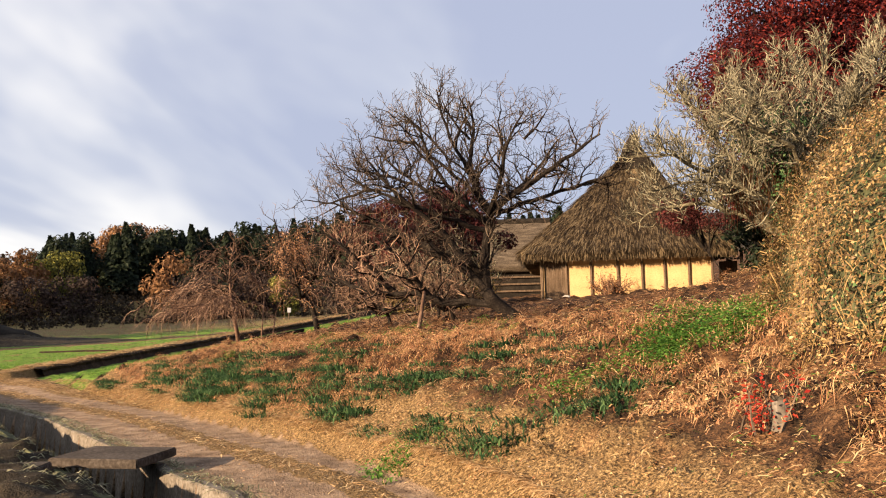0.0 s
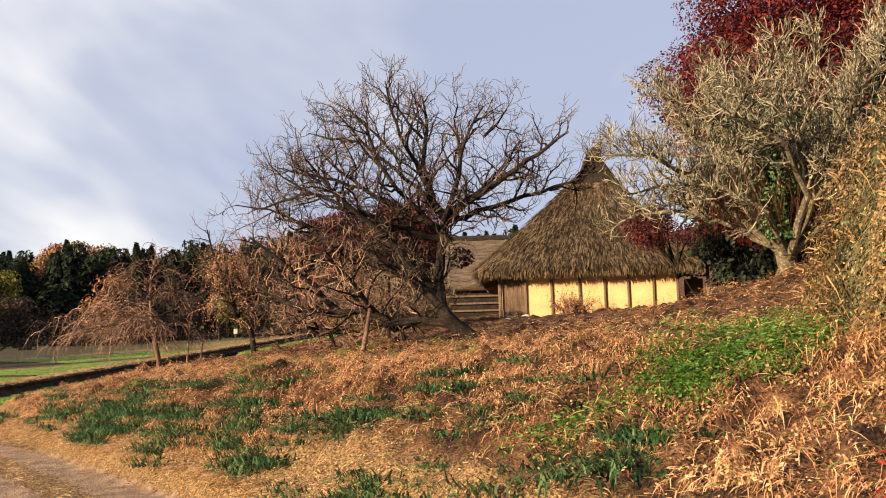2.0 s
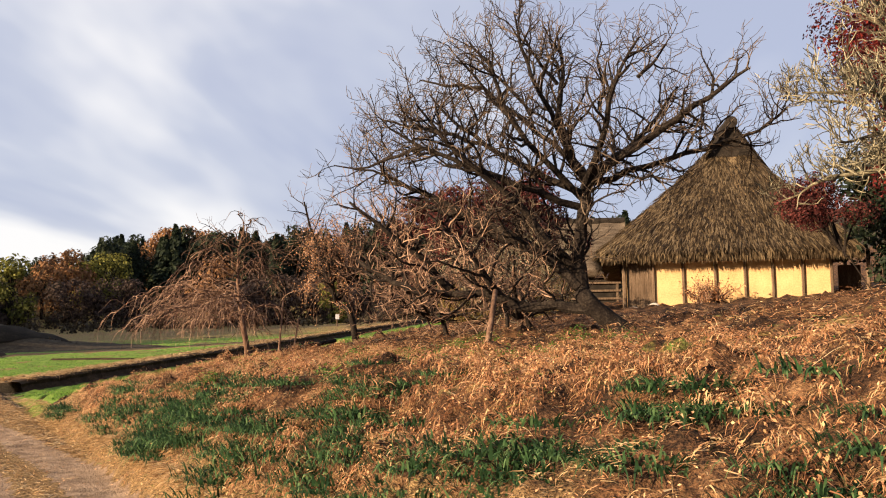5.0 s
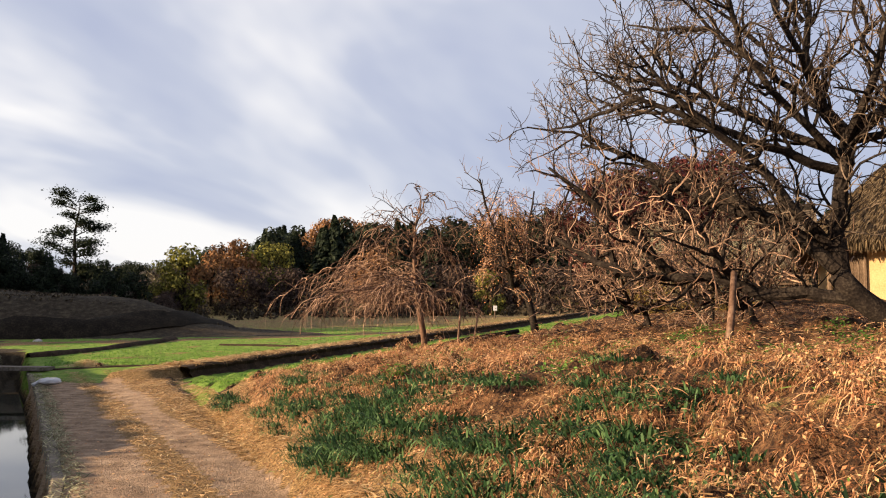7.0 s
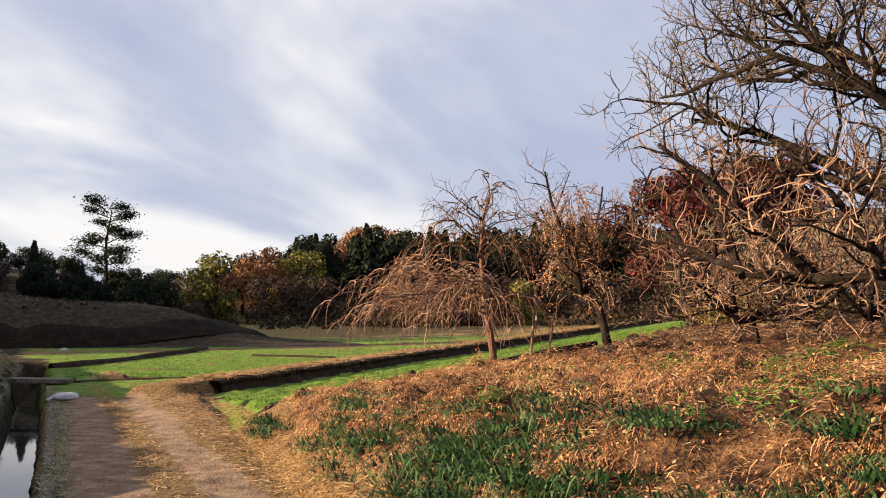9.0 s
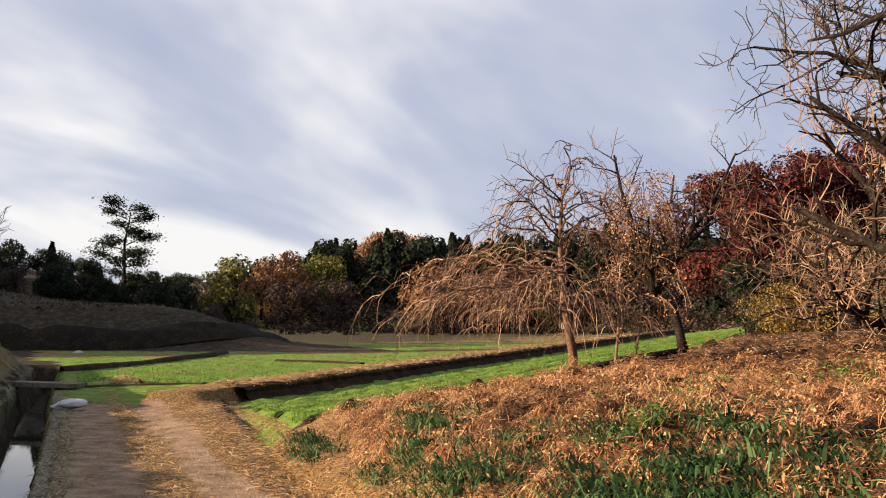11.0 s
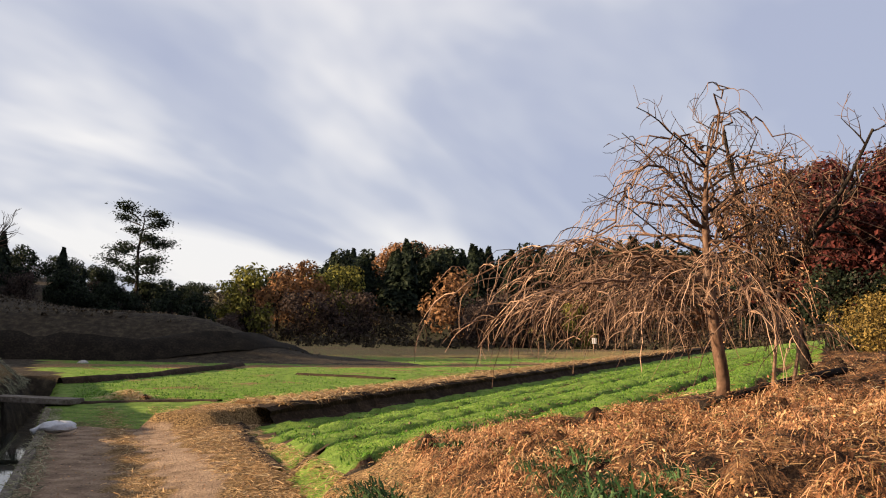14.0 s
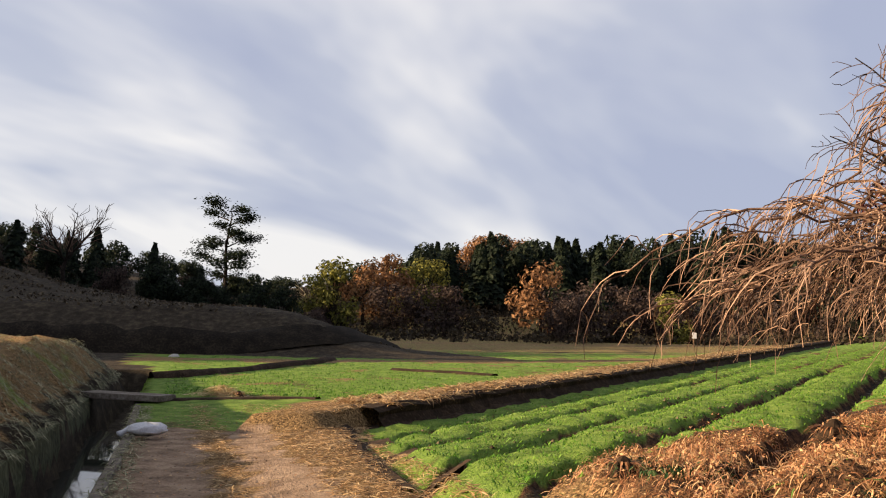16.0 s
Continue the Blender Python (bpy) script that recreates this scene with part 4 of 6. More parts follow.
def build_weeping_cherry():
    """Trunk with arching limbs whose thin shoots hang down."""
    at = g(2.5, 18.0, -0.05)
    tree = thing("weeping_cherry", at, "leafless weeping cherry with tan hanging branches", "tree")
    rng = random.Random(8)
    t, wood, twig, twig_up = Build(), Build(), Build(), Build()
    spine = [Vector(p) for p in ((0, 0, -0.1), (-0.02, -0.03, 0.5), (-0.12, -0.05, 1.0), (-0.2, -0.1, 1.5), (-0.24, -0.12, 2.0), (-0.22, -0.1, 2.5), (-0.12, -0.06, 2.9))]
    t.tube(spine, [0.074, 0.06, 0.053, 0.045, 0.031, 0.019, 0.010], 10)
    # down-hanging shoots from a limb
    def hang(p, way, length, r, out):
        pts = [Vector(p)]
        w = Vector(way).normalized()
        n = 6
        for k in range(n):
            w = (w + Vector((rng.uniform(-0.34, 0.34), rng.uniform(-0.34, 0.34), -0.42 + rng.uniform(-0.25, 0.25)))).normalized()
            q = pts[-1] + w * (length / n)
            pts.append(q)
        out.tube(pts, [r * (1 - 0.6 * k / n) for k in range(n + 1)], 3, cap=False)
        return pts

    def arch(base, azim, reach, rise, fall, r, out, many=11, long=0.72):
        c, s = math.cos(azim), math.sin(azim)
        pts = []
        n = 11
        wob = rng.uniform(-0.5, 0.5)
        for k in range(n + 1):
            u = k / n
            far = reach * u
            z = rise * math.sin(min(1, u * 1.5) * math.pi / 2) - fall * max(0, u - 0.5) ** 1.6 / 0.33
            pts.append(base + Vector((c * far - s * wob * u * u * reach * 0.4, s * far + c * wob * u * u * reach * 0.4, z)) + Vector((rng.uniform(-0.07, 0.07), rng.uniform(-0.07, 0.07), rng.uniform(-0.06, 0.06))) * (u > 0))
        limb = Build()
        limb.tube(pts, [r * (1 - 0.75 * k / n) + 0.004 for k in range(n + 1)], 5, cap=False)
        part("branch", limb, BARK_CHERRY, tree)
        for k in range(round(reach * many)):
            u = rng.uniform(0.18, 1.0)
            i = min(n - 1, int(u * n))
            p = pts[i].lerp(pts[i + 1], u * n - i)
            a = azim + rng.uniform(-1.3, 1.3)
            hp = hang(p, (math.cos(a), math.sin(a), rng.uniform(0.0, 1.0)), long * rng.uniform(0.45, 1.15) * (0.8 + 0.4 * u), rng.uniform(0.0044, 0.0068), out)
            if rng.random() < 0.85:
                j = rng.randint(1, 4)
                a += rng.uniform(-1.2, 1.2)
                hang(hp[j], (math.cos(a), math.sin(a), 0.3), long * rng.uniform(0.3, 0.7), 0.0042, out)
        return pts

    # limbs at many heights make a tent of hanging shoots, widest low down and towards the field
    left = math.atan2(0.55, -1.0)
    def on_spine(h):
        i = max(k for k in range(len(spine) - 1) if spine[k].z <= h)
        return spine[i].lerp(spine[i + 1], min(1, (h - spine[i].z) / (spine[i + 1].z - spine[i].z)))

    for k in range(30):
        h = 1.05 + 0.5 * k / 29
        a = left + rng.gauss(0, 0.75) if k % 3 else rng.uniform(0, 6.283)
        lean = 0.5 + 0.5 * math.cos(a - left)
        reach = (1.0 + 1.45 * lean) * rng.uniform(0.6, 1.06)
        arch(on_spine(h), a, reach, rng.uniform(0.1, 0.32), rng.uniform(0.2, 0.62), 0.006 + 0.003 * reach, twig)
    for k in range(5):
        a = left + rng.gauss(0, 0.9)
        arch(on_spine(1.55 + 0.75 * k / 4), a, rng.uniform(0.8, 1.3), rng.uniform(0.1, 0.3), rng.uniform(0.4, 0.8), 0.013, twig, 15, 0.75)
    # the domed upper crown, whose shoots arch over as well
    for k in range(17):
        h = 1.6 + 1.2 * k / 16
        a = 2.4 * k + rng.uniform(-0.4, 0.4)
        reach = (1.45 - 0.75 * (h - 1.6) / 1.2) * rng.uniform(0.75, 1.1) * (0.85 + 0.15 * math.cos(a - left))
        arch(on_spine(min(h, 2.78)), a, reach, rng.uniform(0.25, 0.5), rng.uniform(0.05, 0.35), 0.008 + 0.002 * reach, twig_up, 7, 0.55)
    crown = dict(levels=2, twig_level=1, density=(7.0, 7.0), bare=(0.15, 0.1), length=(0.5, 0.24), radius=(0.0055, 0.004), segs=(6, 4), wander=0.3, pull=(0, 0, -0.05), lift=0.4, forward=0.7, min_r=0.0032)
    for k in range(10):
        base = spine[3].lerp(spine[5], k / 9)
        a = k * 2.4 + 0.8
        pts = bend(rng, base, (math.cos(a), math.sin(a), 0.35 + 0.06 * k), 1.25 - 0.03 * k, 7, 0.2, (0, 0, -0.02))
        grow(rng, wood, twig_up, pts, 0.012, 0.004, 0, crown)
    part("trunk", t, BARK_CHERRY, tree, smooth=True)
    tagged(part("upper_branch", wood, BARK_DARK, tree), kind="stuff")
    tagged(part("twig_mass", twig, TWIG_TAN, tree, "thin hanging shoots"), kind="stuff")
    tagged(part("crown_mass", twig_up, TWIG_ROSE, tree, "thin dull brown upper twigs"), kind="stuff")
    # thin stakes beside it
    for x, y, h, lx in ((3.15, 18.35, 1.25, 0.1), (3.5, 18.6, 0.75, 0.12)):
        p = g(x, y, -0.05)
        st = thing("garden_stake", p, "slim dry cane stuck in the ground beside the cherry", "stake", "stakes")
        b = Build()
        b.tube([(0, 0, 0), (lx * 0.5, 0, h * 0.5), (lx, 0.02, h)], [0.022, 0.02, 0.016], 6)
        part("cane", b, TWIG_TAN, st)
    a, c = g(2.2, 17.75, 0.14), g(4.6, 19.5, 0.14)
    sink = max(g(*a.lerp(c, k / 12).xy).z - a.lerp(c, k / 12).z for k in range(13))
    a.z, c.z = a.z + sink + 0.03, c.z + sink + 0.03
    log = thing("fallen_pole", a, "long dark weathered pole lying on the grass", "log")
    b = Build()
    b.tube([(0, 0, 0), (c - a) * 0.5 + Vector((0, 0, 0.02)), c - a], [0.05, 0.055, 0.045], 8)
    part("log", b, BARK_DARK, log, smooth=True)


build_weeping_cherry()

LICHEN = dict(levels=3, twig_level=1, density=(5.4, 8.6, 9.6), bare=(0.25, 0.08, 0.08), length=(0.95, 0.5, 0.26), radius=(0.026, 0.014, 0.010), segs=(5, 4, 3), wander=0.42, pull=(0, 0, 0.10), lift=0.45, forward=0.7, min_r=0.0075)
old_tree = build_plum(g(13.0, 9.3), 4.25, 5.0, (-0.1, -0.15), 31, "broad leafless tree grey with lichen and ivy", BARK_LICHEN, TWIG_LICHEN, LICHEN, "lichened_tree", 0.2)


def build_ivy():
    """Ivy and hanging dry vines about the stems."""
    rng = random.Random(33)
    ivy, dry = Build(), Build()
    for _ in range(5600):
        a, z = rng.uniform(0, 6.283), rng.uniform(0.7, 3.3)
        if noise.noise((math.cos(a) * 1.6, math.sin(a) * 1.6, z * 1.2 + 40)) < -0.1:
            continue
        r = 0.2 + 0.42 * z * rng.random()
        ivy.leaf((math.cos(a) * r - 0.2, math.sin(a) * r - 0.2, z), (math.cos(a), math.sin(a), 0.5), rng.uniform(0.06, 0.12), rng)
    for _ in range(330):
        a, z = rng.uniform(2.6, 4.4), rng.uniform(1.3, 2.2)
        r = rng.uniform(0.6, 1.5)
        dry.blade((math.cos(a) * r, math.sin(a) * r, z), (rng.uniform(-0.3, 0.3), rng.uniform(-0.3, 0.3), -1), (1, 0.3, 0), rng.uniform(0.3, 0.8), 0.025, 0.1, 3)
    part("ivy", ivy, DARK_LEAF, old_tree, "dark green ivy")
    part("dry_vine", dry, RUST, old_tree, "hanging orange dry vines")


build_ivy()
ORCHARD = dict(PLUM, density=(5.0, 6.5, 6.5), bare=(0.05, 0.05, 0.05))
for x, y, s, h, seed in ((6.6, 17.6, 1.7, 2.7, 41), (9.2, 20.2, 2.0, 3.2, 42), (11.4, 23.3, 2.0, 3.2, 44), (8.0, 16.4, 1.6, 2.4, 45)):
    build_plum(g(x, y), s, h, (-0.3, 0.1), seed, "tangled leafless orchard tree with lichen on its twigs", BARK_DARK, TWIG_TAN if seed % 2 else TWIG_LICHEN, ORCHARD, "orchard_tree", 0.055)


def crown_cloud(b, rng, blobs, count, size, flat=0.35):
    """Leaves on the shells of several uneven clumps."""
    weights = [r * r for *_, r in blobs]
    for _ in range(count):
        x, y, z, r = rng.choices(blobs, weights)[0]
        v = Vector((rng.gauss(0, 1), rng.gauss(0, 1), rng.gauss(0, 1))).normalized()
        k = r * (rng.random() ** 0.24) * (1 + 0.22 * noise.noise((v.x * 2.2 + x, v.y * 2.2 + y, v.z * 2.2 + z)))
        p = Vector((x, y, z)) + Vector((v.x, v.y, v.z * 0.8)) * k
        b.leaf(p, v + Vector((rng.uniform(-1, 1), rng.uniform(-1, 1), rng.uniform(-0.4, 1))) * 0.8, size * rng.uniform(0.6, 1.4), rng)


def leaf_tree(name, at, height, spread, count, size, mat, bark, seed, label, category="tree", base=0.35, clumps=9, group="", lean=(0, 0), stem=0.028, blob=(0.26, 0.46), out=(0.3, 0.75)):
    tree = thing(name, at, label, category, group)
    rng = random.Random(seed)
    t, c, = Build(), Build()
    top = Vector((rng.uniform(-0.2, 0.2), rng.uniform(-0.2, 0.2), height * 0.6)) + Vector((*lean, 0))
    t.tube([(0, 0, -0.3), top * 0.5 + Vector((0.08 * height * 0.2, 0, 0)), top], [height * stem, height * stem * 0.75, height * stem * 0.43], 7)
    blobs = []
    for k in range(clumps):
        a = rng.uniform(0, 6.283)
        z = height * rng.uniform(base + 0.08, 0.9)
        lim = spread * (1 - 0.75 * abs((z / height - 0.55)) / 0.5) * rng.uniform(*out)
        r = spread * rng.uniform(*blob)
        p = Vector((math.cos(a) * lim + lean[0], math.sin(a) * lim + lean[1], min(z, height - r * 0.7)))
        blobs.append((*p, r))
        s = top * rng.uniform(0.35, 0.95)
        mid = s.lerp(p, 0.5) + Vector((0, 0, 0.05 * height))
        t.tube([s, mid, p], [height * 0.010, height * 0.007, height * 0.003], 5, cap=False)
    crown_cloud(c, rng, blobs, count, size)
    part("trunk", t, bark, tree)
    part("crown", c, mat, tree)
    return tree


# ---- maples, bushes, the vine-covered bank ----
leaf_tree("maple_tree", g(20.1, 14.2), 10.0, 5.7, 180000, 0.10, MAPLE, BARK_DARK, 51, "tall maple in deep red autumn leaf", base=0.14, clumps=120, blob=(0.15, 0.24), out=(0.25, 0.88))
leaf_tree("maple_tree", g(20.4, 19.2), 4.0, 1.7, 9000, 0.08, MAPLE_DARK, BARK_DARK, 55, "small dark red maple beside the thatched roof", base=0.5, clumps=14, lean=(-0.9, 1.2), stem=0.006)
# the low ones behind the lichened tree are added as dark fill for shade
for x_, y_, h_, s_ in ((27.6, 21.5, 6.0, 121), (31.0, 17.0, 8.0, 122), (25.5, 11.0, 7.5, 123), (23.0, 4.5, 7.5, 124), (36.0, 24.5, 9.0, 125), (18.5, 1.5, 6.5, 126), (25.0, 17.0, 5.5, 127), (31.0, 25.0, 7.5, 128), (22.5, 9.0, 6.0, 129), (16.6, 12.2, 3.4, 130), (17.6, 9.0, 4.2, 131), (23.5, 20.6, 4.0, 132), (23.2, 18.2, 3.4, 133), (21.6, 15.2, 3.2, 134), (19.2, 12.8, 3.0, 135), (19.0, 11.0, 4.0, 136), (26.5, 24.5, 5.2, 137)):
    leaf_tree("evergreen_tree", g(x_, y_), h_, h_ * 0.5, 3600, 0.26, EVERGREEN, BARK_DARK, s_, "dark evergreen crowding the hillside and filling its shade", base=0.02, clumps=18, group="hillside trees")
leaf_tree("maple_tree", g(12.6, 33.6), 6.0, 3.5, 19000, 0.16, MAPLE_DARK, BARK_DARK, 52, "dark red maple over a yellowing bush", base=0.2, clumps=34, blob=(0.16, 0.28), out=(0.3, 0.85))
leaf_tree("maple_tree", g(16.0, 34.2), 6.3, 3.7, 19000, 0.16, MAPLE_DARK, BARK_DARK, 53, "dark red maple in dense leaf", base=0.15, clumps=34, blob=(0.16, 0.28), out=(0.3, 0.85))
for x_, y_, h_, s_ in ((12.1, 30.0, 1.5, 54), (13.0, 29.6, 2.0, 56), (14.4, 28.8, 2.0, 57)):
    leaf_tree("yellow_bush", g(x_, y_), h_, 1.5, 5200, 0.07, YELLOW_LEAF, BARK_DARK, s_, "yellowing thicket under the maple", "bush", base=0.0, clumps=14, group="thicket")
for k_ in range(3):
    leaf_tree("dark_bush", g(12.0 + 1.6 * k_, 31.6 - 0.5 * k_), 2.6, 1.7, 2600, 0.11, EVERGREEN, BARK_DARK, 154 + k_, "dark bush in the shade under the maple", "bush", base=0.0, clumps=12, group="thicket")


def build_vine_bank():
    """A steep bank wholly overgrown with dry vines."""
    c = Vector((7.0, -0.7, 0))
    bank = thing("overgrown_bank", c, "steep bank overgrown with dry tan vines", "bank")
    rng = random.Random(61)
    b = Build()
    nu, nv = 48, 22
    rows = []

    def shell(a, h):
        lump = 0.42 * noise.noise((math.cos(a) * 2.4, math.sin(a) * 2.4, h * 2.2)) + 0.14 * noise.noise((math.cos(a) * 7, math.sin(a) * 7, h * 6))
        r = 3.4 * (1 - h ** 2.1) ** 0.62 + 0.35 * (1 - h) ** 3 + lump
        return Vector((r * math.cos(a), r * math.sin(a) * 1.0, 0.2 + 3.9 * h + lump * 0.3))

    for k in range(nv + 1):
        rows.append([shell(2 * math.pi * i / nu, k / nv * 0.995) for i in range(nu)])
    b.v = [p[:] for r in rows for p in r]
    for k in range(nv):
        for i in range(nu):
            a, q = k * nu + i, k * nu + (i + 1) % nu
            b.f.append((a, q, q + nu, a + nu))
    part("bank", b, MOSS, bank)
    vines, pale, green, brown = Build(), Build(), Build(), Build()
    for _ in range(112000):
        a = rng.uniform(1.5, 4.6)
        h = rng.random() ** 1.1 * 0.99
        p = shell(a, h)
        out = Vector((math.cos(a), math.sin(a), 0.35 + h)).normalized()
        way = Vector((rng.uniform(-1, 1), rng.uniform(-1, 1), rng.uniform(-1.3, 0.6))) + out * rng.uniform(0.1, 0.8)
        side = out.cross(way)
        k = rng.random()
        tgt = vines if k < 0.55 else pale if k < 0.62 else brown if k < 0.90 else green
        p = p + out * rng.uniform(-0.02, 0.2)
        if k < 0.16:
            tgt.blade(p, way, side, rng.uniform(0.08, 0.24), rng.uniform(0.006, 0.012), 0.6, 2)
        else:
            tgt.leaf(p, out + way * 0.7, rng.uniform(0.02, 0.046), rng)
    part("vine_mat", vines, VINE, bank)
    part("dry_foliage", pale, STRAW, bank)
    part("green_foliage", green, DARK_LEAF, bank)
    part("brown_foliage", brown, BROWN_LEAF, bank)
    red = thing("sumac_shrub", g(2.35, -0.6), "small bright red autumn shrub", "shrub")
    rr, st = Build(), Build()
    for _ in range(9):
        w = Vector((rng.uniform(-0.25, 0.25), rng.uniform(-0.25, 0.25), 1)).normalized()
        pts = bend(rng, (rng.uniform(-0.11, 0.11), rng.uniform(-0.11, 0.11), 0), w, rng.uniform(0.15, 0.38), 4, 0.2, (0, 0, 0))
        st.tube(pts, [0.008, 0.007, 0.006, 0.005, 0.004], 4)
        for _ in range(30):
            p = pts[rng.randint(1, 4)]
            rr.leaf(p + Vector((rng.uniform(-0.06, 0.06), rng.uniform(-0.06, 0.06), rng.uniform(-0.06, 0.06))), (rng.uniform(-1, 1), rng.uniform(-1, 1), 1), rng.uniform(0.02, 0.048), rng)
    part("stem_tangle", st, TWIG_GREY, red)
    part("foliage", rr, RED_LEAF, red)
    stump = thing("cut_stump", g(2.46, -0.64), "pale weathered stump cut off among the vines", "stump")
    b = Build()
    b.tube([(0, 0, -0.1), (0.01, 0.0, 0.05), (0.0, 0.02, 0.15), (0.01, 0.02, 0.165)], [0.085, 0.072, 0.066, 0.058], 11)
    b.v = [tuple(Vector(p) * (1 + 0.12 * noise.noise(Vector(p) * 14))) for p in b.v]
    part("wood", b, CONCRETE, stump)


RED_LEAF = leafy("red_leaf", [(0.25, 0.02, 0.015), (0.5, 0.05, 0.03), (0.65, 0.12, 0.06)])
build_vine_bank()


# ---- slabs, bridge, sack, sign ----
def rough_slab(name, at, turn, w, d, h, mat, label, category, tilt=(0, 0)):
    ob = new(name)
    ob.matrix_basis = Matrix.Translation(at) @ Euler((radians(tilt[0]), radians(tilt[1]), turn)).to_matrix().to_4x4()
    tagged(ob, label, category)
    bm = bmesh.new()
    bmesh.ops.create_cube(bm, size=1.0, matrix=Matrix.Diagonal((w, d, h, 1)))
    bmesh.ops.bevel(bm, geom=bm.edges[:], offset=0.012, segments=2, affect="EDGES")
    me = bpy.data.meshes.new(name)
    bm.to_mesh(me)
    bm.free()
    me.materials.append(mat)
    ch = new("slab", me)
    ch.parent = ob
    return ob


rough_slab("stone_slab", (-1.05, 4.95, 0.16), radians(-32), 0.95, 0.85, 0.09, SLAB, "dark flat slab bridging the canal", "slab", (0, 1))
rough_slab("stone_slab", (-2.3, 4.4, 0.17), radians(-20), 1.1, 0.9, 0.08, SLAB, "dark flat slab beside the canal", "slab")
rough_slab("canal_bridge", (-7.25, 28.1, 0.13), radians(-8), 1.7, 0.7, 0.11, CONCRETE, "low concrete plank bridge over the canal", "bridge")


def build_sack():
    ob = thing("white_sack", (-4.95, 22.5, 0.05), "crumpled white plastic sack lying on the canal kerb", "sack", turn=0.3)
    b = Build()
    nu, nv = 22, 10
    for k in range(nv + 1):
        t = k / nv
        for i in range(nu):
            a = 2 * math.pi * i / nu
            r = (1 - abs(2 * t - 1) ** 2.6) ** 0.5 + 0.02
            j = 0.03 * noise.noise((math.cos(a) * 3, math.sin(a) * 3, t * 6))
            b.v.append(((0.23 * r + j) * math.cos(a), (0.17 * r + j) * math.sin(a), 0.02 + 0.15 * t + j))
    for k in range(nv):
        for i in range(nu):
            a, c = k * nu + i, k * nu + (i + 1) % nu
            b.f.append((a, c, c + nu, a + nu))
    b.f.append(tuple(nv * nu + i for i in range(nu)))
    part("bag", b, PLASTIC, ob, smooth=True)
    b = Build()
    b.tube([(-0.2, 0.02, 0.09), (-0.26, 0.03, 0.06), (-0.32, 0.0, 0.02)], [0.05, 0.03, 0.05], 8)
    part("tied_neck", b, PLASTIC, ob, smooth=True)


build_sack()


def build_sign():
    ob = thing("notice_board", g(15.9, 69.5), "small white notice board on a post at the field edge", "sign")
    b = Build()
    b.tube([(0, 0, -0.2), (0, 0, 1.1)], [0.05, 0.05], 8)
    part("post", b, TIMBER, ob)
    b = Build()
    b.box(-0.15, -0.08, 0.62, 0.15, -0.052, 1.02)
    part("board", b, WHITE, ob)


build_sign()

# ---- far trees ----
def conifer(at, height, spread, seed, mat):
    tree = thing("cedar_tree", at, "dark evergreen cedar on the valley's wooded edge", "tree", "wood")
    rng = random.Random(seed)
    t, c = Build(), Build()
    t.tube([(0, 0, -0.4), (0.05, 0, height * 0.5), (0, 0, height * 0.97)], [height * 0.02, height * 0.013, 0.03], 6)
    for _ in range(1100):
        z = height * (0.12 + 0.88 * rng.random() ** 0.8)
        k = (1 - z / height) ** 0.75
        a = rng.uniform(0, 6.283)
        r = spread * k * (0.55 + 0.45 * rng.random()) * (1 + 0.35 * noise.noise((math.cos(a) * 1.7, math.sin(a) * 1.7, z * 0.9 + seed)))
        out = Vector((math.cos(a), math.sin(a), 0.25))
        c.leaf((math.cos(a) * r, math.sin(a) * r, z), out + Vector((rng.uniform(-0.5, 0.5), rng.uniform(-0.5, 0.5), 0.5)), rng.uniform(0.42, 0.95), rng)
    part("trunk", t, BARK_DARK, tree)
    part("crown", c, mat, tree)
    return tree


